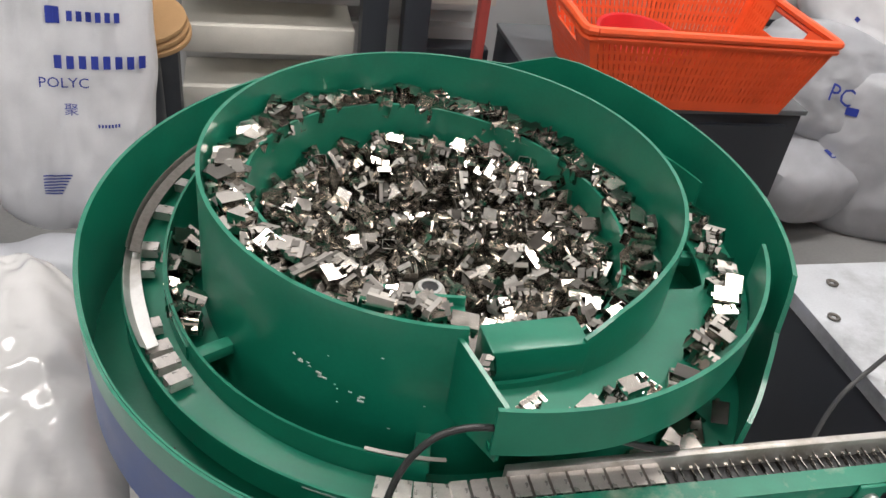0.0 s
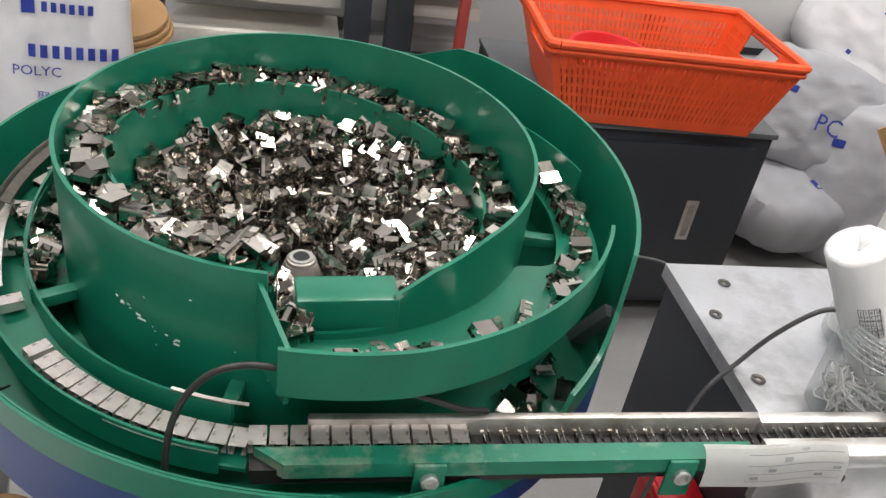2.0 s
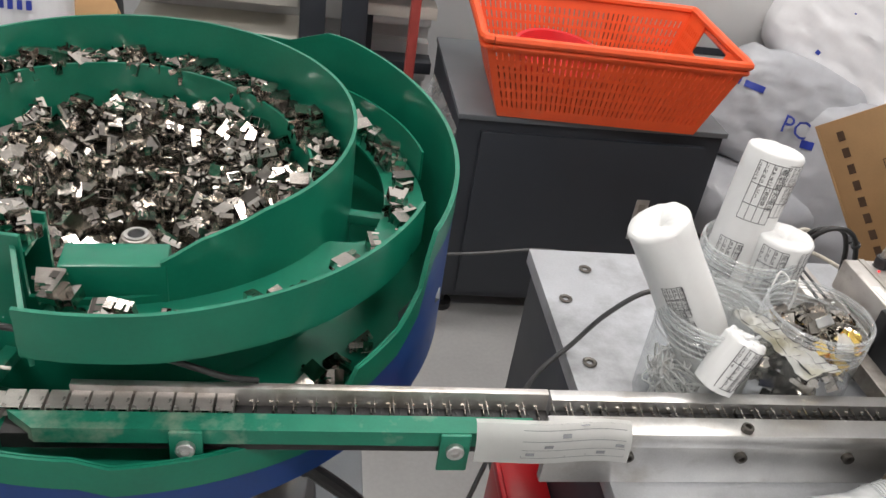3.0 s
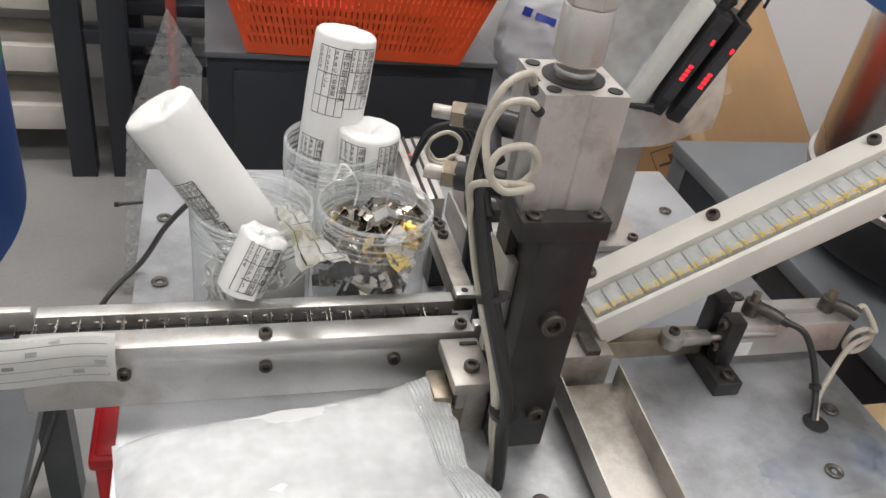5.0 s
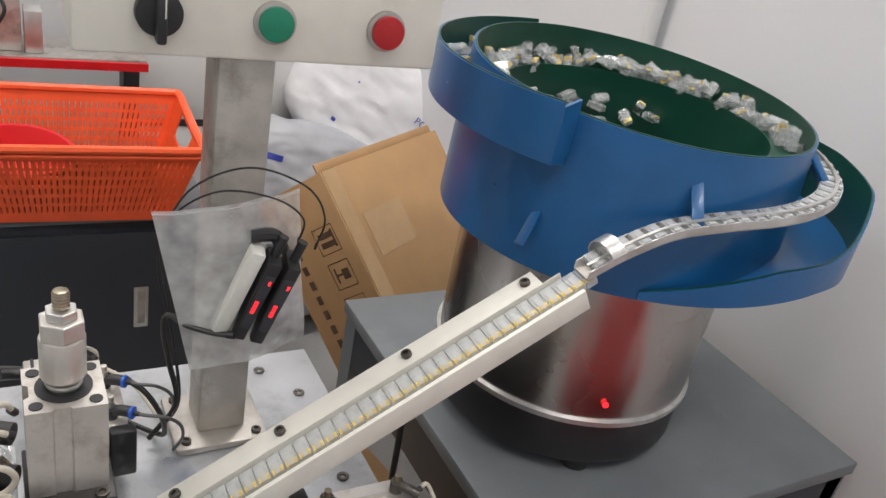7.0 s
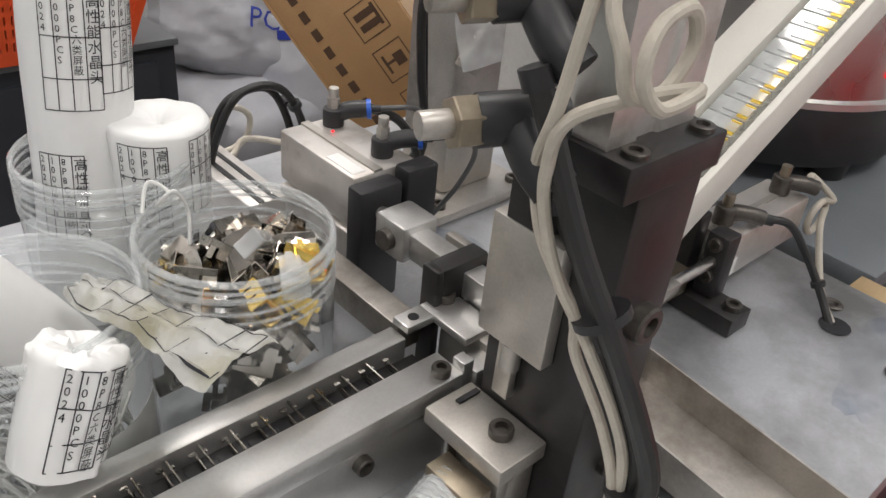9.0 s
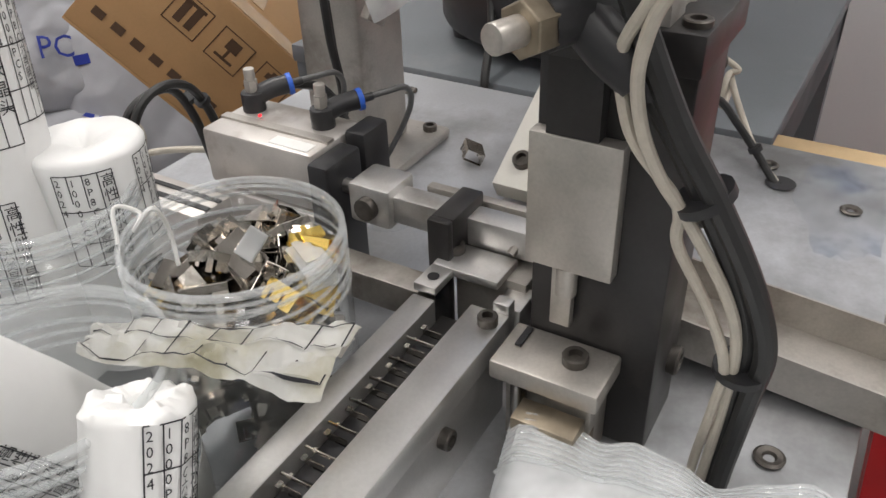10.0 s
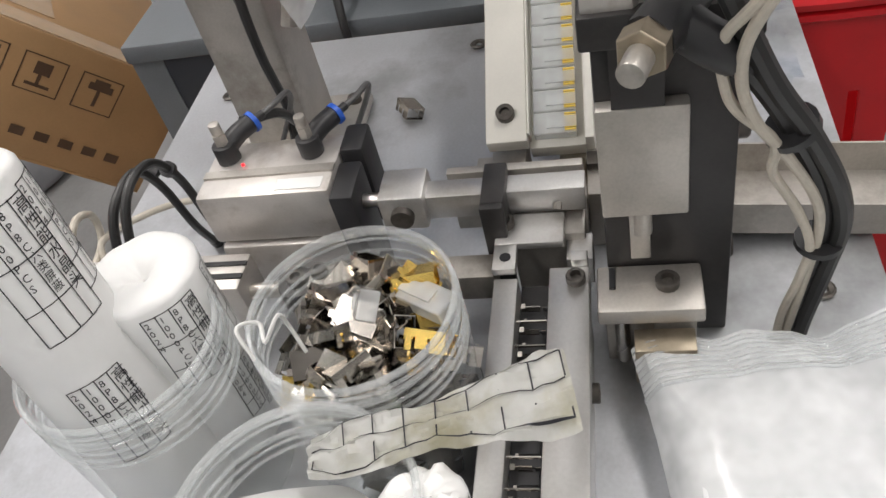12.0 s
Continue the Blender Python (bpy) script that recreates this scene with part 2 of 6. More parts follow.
def cyl(p, r, h, axis="z", seg=24, r2=None, bm=None, bev=0.0):
    """A cylinder that starts at p and runs h along the axis."""
    bm = bm or nb()
    rot = {"z": Matrix(), "x": Matrix.Rotation(radians(90), 4, "Y"), "y": Matrix.Rotation(radians(-90), 4, "X")}.get(axis)
    if rot is None:
        rot = Vector(axis).to_track_quat("Z", "Y").to_matrix().to_4x4()
    k = bmesh.ops.create_cone(bm, cap_ends=True, segments=seg, radius1=r, radius2=r if r2 is None else r2, depth=h,
                              matrix=Matrix.Translation(p) @ rot @ Matrix.Translation((0, 0, h / 2)))
    if bev:
        es = [e for e in {e for v in k["verts"] for e in v.link_edges} if len(e.link_faces) == 2 and any(len(f.verts) > 4 for f in e.link_faces)]
        bmesh.ops.bevel(bm, geom=es, offset=bev, segments=2, affect="EDGES", profile=0.5)
    return bm


def sweep(section, a0, a1, seg, centre=(0, 0), bm=None, closed=True):
    """Turns a closed section, given as a function of the angle (degrees) -> [(r, z)], round a vertical axis."""
    bm = bm or nb()
    full = abs(a1 - a0) >= 359.9
    rings = []
    for i in range(seg if full else seg + 1):
        a = a0 + (a1 - a0) * i / seg
        c, s = math.cos(radians(a)), math.sin(radians(a))
        rings.append([bm.verts.new((centre[0] + r * c, centre[1] + r * s, z)) for r, z in section(a)])
    n = len(rings[0])
    pairs = list(zip(rings, rings[1:])) + ([(rings[-1], rings[0])] if full else [])
    for A, Bn in pairs:
        for j in range(n if closed else n - 1):
            k = (j + 1) % n
            bm.faces.new((A[j], A[k], Bn[k], Bn[j]))
    if closed and not full:
        bm.faces.new(rings[0]); bm.faces.new(rings[-1][::-1])
    bmesh.ops.recalc_face_normals(bm, faces=bm.faces[:])
    return bm


def curve_pts(pts, n=8):
    P = [Vector(p) for p in pts]
    if len(P) < 3:
        return P
    P = [P[0] * 2 - P[1]] + P + [P[-1] * 2 - P[-2]]
    out = []
    for i in range(1, len(P) - 2):
        a, b, c, d = P[i - 1:i + 3]
        for k in range(n):
            t = k / n
            out.append(0.5 * ((2 * b) + (c - a) * t + (2 * a - 5 * b + 4 * c - d) * t * t + (3 * b - a - 3 * c + d) * t ** 3))
    return out + [P[-2]]


def extruded(outline, a, b, place):
    """A closed outline [(p, q)] drawn out from a to b; place(p, q, w) gives the point."""
    bm = nb()
    A = [bm.verts.new(place(p, q, a)) for p, q in outline]
    Bv = [bm.verts.new(place(p, q, b)) for p, q in outline]
    n = len(outline)
    for i in range(n):
        bm.faces.new((A[i], A[(i + 1) % n], Bv[(i + 1) % n], Bv[i]))
    bm.faces.new(A[::-1]); bm.faces.new(Bv)
    bmesh.ops.recalc_face_normals(bm, faces=bm.faces[:])
    return bm


def tube(pts, r, seg=8, n=8, bm=None, smooth=True):
    bm = bm or nb()
    Q = curve_pts(pts, n) if smooth else [Vector(p) for p in pts]
    rings, up = [], None
    for i, q in enumerate(Q):
        d = (Q[min(i + 1, len(Q) - 1)] - Q[max(i - 1, 0)]).normalized()
        if up is None:
            up = d.orthogonal().normalized()
        up = (up - d * up.dot(d)).normalized()
        s = d.cross(up)
        rings.append([bm.verts.new(q + (up * math.cos(2 * math.pi * k / seg) + s * math.sin(2 * math.pi * k / seg)) * r) for k in range(seg)])
    for A, Bn in zip(rings, rings[1:]):
        for j in range(seg):
            bm.faces.new((A[j], A[(j + 1) % seg], Bn[(j + 1) % seg], Bn[j]))
    bm.faces.new(rings[0][::-1]); bm.faces.new(rings[-1])
    return bm


def interp(x, table):
    for (x0, y0), (x1, y1) in zip(table, table[1:]):
        if x <= x1:
            return y0 + (y1 - y0) * max(0, x - x0) / (x1 - x0)
    return table[-1][1]


def glyphs(text, size):
    """Flat letters of the built-in font as (verts, faces), left-aligned at the origin."""
    cu = bpy.data.curves.new("letters", "FONT")
    cu.body, cu.size, cu.resolution_u = text, size, 2
    ob = bpy.data.objects.new("letters", cu)
    scene.collection.objects.link(ob)
    me = bpy.data.meshes.new_from_object(ob.evaluated_get(bpy.context.evaluated_depsgraph_get()))
    v = [tuple(x.co) for x in me.vertices]
    f = [tuple(p.vertices) for p in me.polygons]
    bpy.data.objects.remove(ob); bpy.data.curves.remove(cu); bpy.data.meshes.remove(me)
    return v, f


def letters(name, text, size, material, parent, warp, label=""):
    """Letters laid on a surface: warp maps (u, v) in metres to a point."""
    v, f = glyphs(text, size)
    bm = nb()
    vs = [bm.verts.new(warp(x, y)) for x, y, _ in v]
    for q in f:
        try:
            bm.faces.new([vs[i] for i in q])
        except ValueError:
            pass
    return part(name, bm, material, parent, label, smooth=False)


def bars(name, rects, material, parent, warp, label="", n=5):
    """Printed bars and rules: (u0, v0, u1, v1) on a surface."""
    bm = nb()
    for u0, v0, u1, v1 in rects:
        k = max(1, min(n * 3, int(abs(u1 - u0) / 0.004)))
        row = [[bm.verts.new(warp(u0 + (u1 - u0) * i / k, v)) for v in (v0, v1)] for i in range(k + 1)]
        for a, b in zip(row, row[1:]):
            bm.faces.new((a[0], b[0], b[1], a[1]))
    return part(name, bm, material, parent, label, smooth=False)


def screw(parent, x, y, z, r=0.0045, h=0.004, axis="z", name="screw", m=SCREW):
    """Socket-head cap screw with a real recess."""
    bm = nb()
    prof = [(r * 0.99, 0), (r, h * 0.85), (r * 0.9, h), (r * 0.55, h), (r * 0.5, h * 0.35), (0.0001, h * 0.3)]
    sweep(lambda a: prof, 0, 360, 14, bm=bm, closed=False)
    ob = part(name, bm, m, parent)
    rot = {"z": (0, 0, 0), "-y": (90, 0, 0), "-x": (0, -90, 0)}[axis]
    ob.matrix_basis = pose(x, y, z, *rot)
    return ob


def pillow(name, size, material, parent=None, seed=0, sag=0.12, power=0.45, wrinkle=0.006, n=26):
    """A filled sack: flat seams at the rim, bulging in the middle, wrinkled."""
    bm = nb()
    sx, sy, sz = size
    top = {}
    for side in (1, -1):
        for i in range(n + 1):
            for j in range(n + 1):
                u, v = 2 * i / n - 1, 2 * j / n - 1
                if side == -1 and (i in (0, n) or j in (0, n)):
                    top[(side, i, j)] = top[(1, i, j)]
                    continue
                h = ((1 - abs(u) ** 3.2) * (1 - abs(v) ** 3.2)) ** power
                q = Vector((u * 3 + seed * 7, v * 3, side * 2 + seed))
                w = noise.noise(q) * 1.0 + noise.noise(q * 2.6) * 0.7
                k = 1 - 0.1 * (u * u) * (v * v) * 2
                e = noise.noise(Vector((u * 4 + seed, v * 4, seed * 3.3))) * wrinkle * 1.5
                top[(side, i, j)] = bm.verts.new((u * sx / 2 * k + e, v * sy / 2 * k - e, side * h * sz / 2 + w * wrinkle * (0.4 + h)))
        for i in range(n):
            for j in range(n):
                q = [top[(side, i, j)], top[(side, i + 1, j)], top[(side, i + 1, j + 1)], top[(side, i, j + 1)]]
                bm.faces.new(q if side == 1 else q[::-1])
    return part(name, bm, material, parent)


# ---- structure ----
FZ = -0.65
def slab(name, *b, m, label=""):
    ob = part(name, box(*b), m, label=label)
    ob["kind"] = "structure"
    return ob

slab("floor", -3.0, 1.2, -2.2, 2.4, FZ - 0.1, FZ, m=FLOOR, label="grey concrete workshop floor")
slab("wall_north", -3.0, 1.1, 1.9, 2.0, FZ, 2.2, m=WALL, label="pale painted workshop wall")
slab("wall_east", 1.02, 1.12, -2.2, 1.9, FZ, 2.2, m=WALL, label="plain pale grey painted wall")
slab("wall_south", -3.0, 1.1, -2.3, -2.2, FZ, 2.2, m=WALL, label="pale painted workshop wall")
slab("wall_west", -3.1, -3.0, -2.2, 2.0, FZ, 2.2, m=WALL, label="pale painted workshop wall")
slab("ceiling", -3.0, 1.1, -2.2, 2.0, 2.2, 2.3, m=CEIL, label="white painted ceiling")
for lx, ly, power in LAMPS:
    cl = thing("ceiling_light", "white rectangular ceiling light fixture", "ceiling light", "ceiling lights")
    cl.matrix_basis = pose(lx, ly, LAMP_Z)
    part("frame", box(-0.62, 0.62, -0.16, 0.16, 0.02, 0.06, 0.006), WHITEP, cl)
    part("diffuser", box(-0.6, 0.6, -0.14, 0.14, 0.0, 0.02), LAMPW, cl)


def tile_shield_mesh():
    """Folded sheet-metal connector shell: top, two sides, bottom lips."""
    L, W, Hh, t = 0.0155, 0.0107, 0.0075, 0.0004
    out = [(-W / 2 + .003, 0), (-W / 2, 0), (-W / 2, Hh), (-W / 5, Hh), (W / 5, Hh), (W / 2, Hh), (W / 2, 0), (W / 2 - .003, 0), (W / 2 - .003, t),
           (W / 2 - t, t), (W / 2 - t, Hh - t), (W / 5, Hh - t), (-W / 5, Hh - t), (-W / 2 + t, Hh - t), (-W / 2 + t, t), (-W / 2 + .003, t)]
    bm = extruded(out, -L / 2, L / 2, lambda y, z, x: (x, y, z))
    me = bpy.data.meshes.new("metal_shield")
    bm.to_mesh(me); bm.free()
    me.materials.append(NICKELT)
    return me

TILE = tile_shield_mesh()

def metal_shield_mesh(L, W, Hh, open_top):
    """Loose shell of thin folded sheet, open below: a top plate, two slotted sides, a low back and two short tongues."""
    bm = nb()
    t = .00035
    if open_top:
        box(-L / 2, L / 2, -W / 2, -W / 5, Hh - t, Hh, bm=bm)
        box(-L / 2, L * .22, -W / 5, W / 2, Hh - t, Hh, bm=bm)
    else:
        box(-L / 2, L / 2, -W / 2, W / 2, Hh - t, Hh, bm=bm)
    for y0 in (-W / 2, W / 2 - t):
        box(-L / 2, L / 2, y0, y0 + t, Hh * .62, Hh - t, bm=bm)
        box(-L / 2, -L * .16, y0, y0 + t, 0, Hh * .62, bm=bm)
        box(-L * .08, L * .2, y0, y0 + t, Hh * .12, Hh * .62, bm=bm)
        box(L * .3, L / 2 - .0008, y0, y0 + t, 0, Hh * .62, bm=bm)
    box(L / 2 - t, L / 2, -W / 2 + t, W / 2 - t, Hh * .45, Hh - t, bm=bm)
    box(-L / 2 - .002, -L / 2, -W * .3, -W * .08, Hh - t, Hh, bm=bm)
    box(-L / 2, -L / 2 + .003, -W / 2 + t, W / 2 - t, 0, t, bm=bm)
    me = bpy.data.meshes.new("metal_shield")
    bm.to_mesh(me); bm.free()
    me.materials.append(NICKEL)
    return me

SHIELD = metal_shield_mesh(0.0165, 0.0122, 0.0080, False)
FRAMED = metal_shield_mesh(0.0160, 0.0118, 0.0086, True)

def open_shield_mesh():
    """The same shell lying open side up: low plate, thin bright cross wire; floor and plate painted black for the dark
    inside.
    """
    L, W, Hh = 0.0122, 0.0124, 0.0085
    bm = box(-L / 2 + .0003, L / 2 - .0003, -W / 2, W / 2, 0, .001)
    n0 = len(bm.faces)
    box(-L / 2 + .0052, L / 2 - .0020, -W / 2 + .0015, W / 2 - .0035, .001, .0018, bm=bm)
    box(-L / 2, -L / 2 + .0006, -W / 2, W / 2, Hh - .0012, Hh, bm=bm)
    box(L / 2 - .0016, L / 2 - .0011, -W / 2 + .0036, W / 2 - .0006, .0018, Hh - .0036, bm=bm)
    box(L / 2 - .0016, L / 2 - .0011, -W / 2 + .0006, -W / 2 + .0026, .0018, Hh - .0044, bm=bm)
    box(L / 2 - .0042, L / 2 - .0016, W / 2 - .0030, W / 2 - .0012, Hh - .0016, Hh - .0012, bm=bm)
    box(-L / 2 + .0006, -L / 2 + .0018, W / 2 - .0042, W / 2 - .003, Hh - .0012, Hh - .0004, bm=bm)
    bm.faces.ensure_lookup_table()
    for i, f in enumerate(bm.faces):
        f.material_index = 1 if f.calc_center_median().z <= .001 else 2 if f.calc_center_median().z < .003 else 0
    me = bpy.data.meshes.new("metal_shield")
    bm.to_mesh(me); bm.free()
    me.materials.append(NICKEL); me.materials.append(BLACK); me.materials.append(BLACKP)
    return me
OPENS = open_shield_mesh()

def shield(m, group, label="small folded nickel-plated connector shield", mesh=None):
    ob = tagged(new("metal_shield", mesh or SHIELD), label, "metal shield", group)
    ob.matrix_basis = m
    return ob


# ---- green bowl feeder ----
CX, CY = -0.57, 0.238
def rim_up(a):
    return 0.147 + 0.009 * math.sin(radians(a))

LIP = [(-60, 0.082), (20, 0.097), (90, 0.117), (150, 0.124), (200, 0.13), (263, 0.132)]
RIM = [(-180, .085), (-165, .072), (-150, .062), (-130, .057), (-113, .054), (-99, .049), (-85, .041), (-83, .033), (-66, .028), (-50, .022), (-46, .052), (-36, .06), (-29, .082), (-27.5, .118), (-10, .124), (20, .134), (48, .144), (54, .143), (64, .124), (90, .118), (125, .103), (160, .092), (180, .085)]
def track_z(a):
    """Height of the outer track; a runs from -95 round the back to 262 degrees."""
    return interp(a, [(-95, .092), (-20, .086), (40, .08), (120, .066), (180, .048), (215, .040), (262, .037)])

feeder = thing("bowl_feeder", "green and blue enamelled vibratory bowl feeder full of small metal shields", "bowl feeder")
feeder.matrix_basis = pose(CX, CY, 0)
T = 0.003
def wallsec(r, z0, z1, t=T):
    return lambda a: [(r, z0(a) if callable(z0) else z0), (r + t, z0(a) if callable(z0) else z0), (r + t, z1(a) if callable(z1) else z1), (r, z1(a) if callable(z1) else z1)]

part("upper_wall", sweep(wallsec(0.176, -0.03, lambda a: min(rim_up(a), interp(a, [(-72, .118), (-64, .130), (-50, .139), (-30, .16), (270, .17)]))), -72, 262.5, 120), GREEN, feeder)
part("low_wall", sweep(wallsec(0.176, -0.03, lambda a: 0.094), -97.5, -72, 14), GREEN, feeder)
part("inner_wall", sweep(wallsec(0.1445, -0.03, lambda a: interp(a, LIP) + 0.003, 0.0025), -60, 263, 110), GREEN, feeder)
part("spiral_track", sweep(lambda a: [(0.146, interp(a, LIP) - 0.003), (0.1765, interp(a, LIP) - 0.006), (0.1765, interp(a, LIP) - 0.009), (0.146, interp(a, LIP) - 0.006)], -60, 263, 110), GREEN, feeder)
part("inner_coil", sweep(lambda a: [(0.118, 0.042 + a * 0.00008), (0.1445, 0.04 + a * 0.00008), (0.1445, 0.037 + a * 0.00008), (0.118, 0.039 + a * 0.00008)], 20, 200, 60), GREEN, feeder)
part("bowl_floor", cyl((0, 0, -0.03), 0.176, 0.02, seg=64), GREEN, feeder)
part("hub", cyl((0, 0, 0.0), 0.022, 0.022, seg=24, r2=0.0135, bm=cyl((0, 0, 0.022), 0.0125, 0.004, seg=24, bev=0.001)), STEEL_D, feeder)
part("hub_socket", sweep(lambda a: [(0.0072, 0.0262), (0.0102, 0.0262), (0.0102, 0.0276), (0.0072, 0.0276)], 0, 360, 20), STEEL, feeder)
part("hub_hole", cyl((0, 0, .0261), .007, .0004, seg=20), BLACKP, feeder)
part("outlet_block", box(-0.018, 0.047, -0.174, -0.147, 0.086, 0.116, 0.002, m=Matrix.Rotation(radians(4), 4, "Z")), GREEN, feeder)
chips = nb()
chip_rnd = random.Random(11)
for k in range(26):
    a = -133 + 17 * chip_rnd.random() if k < 17 else -126 + 40 * chip_rnd.random()
    z = .088 - .0011 * (a + 133) + chip_rnd.gauss(0, .0012) if k < 17 else chip_rnd.uniform(.045, .11)
    w = chip_rnd.uniform(.0005, .0022 if k < 17 else .001)
    box(.1789, .1792, -w, w, -w * .35, w * .35, bm=chips, m=Matrix.Rotation(radians(a), 4, "Z") @ Matrix.Translation((0, 0, z)))
part("paint_chips", chips, PAPER, feeder, "pale scratches in the enamel")["kind"] = "stuff"
# catch tray and the track that winds on round the bowl
def tray_r(a):
    return interp(a, [(-94, .222), (-75, .231), (-50, .237), (-20, .241)])

def track_in(a):
    return interp(a, [(-95, .1785), (-28, .1785), (-24, .206), (60, .206), (200, .204), (262, .2065)])

def track_out(a):
    return tray_r(a) if a < -20 else interp(a, [(-20, .241), (60, .236), (200, .23), (262, .2335)])

part("catch_tray", sweep(lambda a: [(track_in(a), track_z(a) - .002), (track_out(a), track_z(a) - .005), (track_out(a), track_z(a) - .008), (track_in(a), track_z(a) - .005)], -94, 262, 150), GREEN, feeder)
part("tray_wall", sweep(lambda a: [(tray_r(a), .086), (tray_r(a) + T, .086), (tray_r(a) + T, .121), (tray_r(a), .121)], -94, -19, 44), GREEN, feeder)
part("track_wall", sweep(wallsec(0.241, lambda a: track_z(a) - .006, lambda a: track_z(a) + .022, .002), 8, 75, 40), GREEN, feeder)
part("track_rim", sweep(wallsec(0.203, lambda a: track_z(a) - .012, lambda a: track_z(a) + .017, .002), 172, 258, 40), GREEN, feeder)
part("track_edge", sweep(wallsec(0.2325, lambda a: track_z(a) - .012, lambda a: track_z(a) + .010, .002), 150, 258, 50), GREEN, feeder)
# radial baffle at the head of the tray
bm = nb()
c0, c1 = Vector((-0.03, -0.1745, 0)), Vector((-0.0115, -0.2235, 0))
dirn = (c1 - c0).normalized(); nrm = Vector((-dirn.y, dirn.x, 0)) * 0.003
vs = [bm.verts.new(p) for p in (c0 + Vector((0, 0, .07)), c1 + Vector((0, 0, .078)), c1 + Vector((0, 0, .121)), c0 + Vector((0, 0, .132)))]
f = bm.faces.new(vs)
ex = bmesh.ops.extrude_face_region(bm, geom=[f])
bmesh.ops.translate(bm, vec=nrm, verts=[v for v in ex["geom"] if isinstance(v, bmesh.types.BMVert)])
bmesh.ops.recalc_face_normals(bm, faces=bm.faces[:])
part("baffle", bm, GREEN, feeder)
# outer catch bowl: green inside, blue outside
part("outer_lining", sweep(lambda a: [(.26, -.02), (.2615, -.02), (.2615, interp(a, RIM)), (.26, interp(a, RIM))], -180, 180, 180), GREEN, feeder)
part("outer_shell", sweep(lambda a: [(.2618, -.02), (.2632, -.02), (.2632, interp(a, RIM) - .021), (.2618, interp(a, RIM) - .021)], -180, 180, 180), BLUE_D, feeder, "dark blue enamelled outside")
part("rim_band", sweep(lambda a: [(.2616, interp(a, RIM) - .022), (.2636, interp(a, RIM) - .024), (.2636, interp(a, RIM) - .0005), (.2616, interp(a, RIM) - .0005)], -180, 180, 180), GREEN, feeder)
part("outer_floor", sweep(lambda a: [(.176, .012), (.26, .0), (.26, -.004), (.176, .008)], -180, 180, 90), GREEN, feeder)
part("shell_bottom", sweep(lambda a: [(.2632, -.018), (.2632, -.022), (.17, -.055), (.165, -.05)], -180, 180, 90), BLUE_D, feeder)
for a, r1 in ((-9, .208), (-152, .205), (-103, .204), (70, .208), (130, .206)):
    m = Matrix.Rotation(radians(a), 4, "Z")
    zb = track_z(a if a > -94 else a + 360) + (.004 if a in (-152, -103) else -.016)
    part("support_bar", box(.175, r1, -.005, .005, zb, zb + .009, .001, m=m), GREEN_W, feeder)
# bent steel guide on the track
part("guide_strip", sweep(lambda a: [(.2215 + .0018 * math.sin((a - 160) / 7), track_z(a) + .012), (.2285, track_z(a) + .011), (.2325, track_z(a) + .0155), (.2332, track_z(a) + .016), (.2288, track_z(a) + .0118), (.2218 + .0018 * math.sin((a - 160) / 7), track_z(a) + .0126)], 176, 203, 26), STEEL, feeder, "bright bent steel guide strip")
part("guide_strip", sweep(lambda a: [(.2225, track_z(a) + .016), (.2295, track_z(a) + .0185), (.2315, track_z(a) + .0225), (.2322, track_z(a) + .023), (.2298, track_z(a) + .0192), (.2227, track_z(a) + .0168)], 140, 179, 34), SCREW, feeder, "darkened steel guide strip")
part("track_fence", sweep(wallsec(.204, .02, lambda a: track_z(a) + interp(a, [(150, .03), (160, .026), (205, .010)]), .002), 150, 205, 30), GREEN, feeder)
part("floor_seam", box(.2345, .2595, -.0006, .0006, -.018, .0045, m=Matrix.Rotation(radians(-146), 4, "Z")), BLACK, feeder)
part("cover_strip", sweep(lambda a: [(.2027, track_z(a) + .0185), (.2049, track_z(a) + .0180), (.2049, track_z(a) + .0188), (.2027, track_z(a) + .0193)], 247, 261, 12), STEEL_D, feeder, "steel cover strip")
part("cover_strip", sweep(lambda a: [(.2315, track_z(a) + .0065), (.2350, track_z(a) + .0065), (.2350, track_z(a) + .0073), (.2315, track_z(a) + .0073)], 240, 258, 14), STEEL, feeder, "steel cover strip")
# drum under the bowl
part("drum", cyl((0, 0, -0.30), 0.155, 0.25, seg=64), STAINLESS, feeder, "brushed stainless steel drum")
part("drum_base", cyl((0, 0, -0.34), 0.165, 0.04, seg=64, bev=.006), BLACKP, feeder, "black rubber base")
stand = thing("feeder_stand", "blue-grey painted steel stand under the green bowl feeder", "stand")
part("top", box(CX - .25, CX + .22, CY - .2, CY + .25, -.36, -.34, .002), TABLE, stand)
for sx in (-.23, .2):
    for sy in (-.18, .23):
        part("leg", box(CX + sx - .02, CX + sx + .02, CY + sy - .02, CY + sy + .02, FZ, -.36), TABLE, stand)

# heap of shields inside the bowl
rnd = random.Random(4)
def heap_h(r, a):
    return 0.016 + 0.060 * (r / 0.14) ** 1.6 + 0.02 * math.sin(a) * r / .14 + .006 * noise.noise(Vector((r * 30, a * 2, 0)))

# Dark sheet below the loose shields: shade between them, put into its colour.
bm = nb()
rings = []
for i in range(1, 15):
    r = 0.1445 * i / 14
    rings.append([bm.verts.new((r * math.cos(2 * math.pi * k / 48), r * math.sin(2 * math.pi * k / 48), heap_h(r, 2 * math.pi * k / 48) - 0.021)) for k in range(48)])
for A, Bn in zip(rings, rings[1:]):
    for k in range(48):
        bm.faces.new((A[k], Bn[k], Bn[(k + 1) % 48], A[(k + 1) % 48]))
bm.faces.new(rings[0])
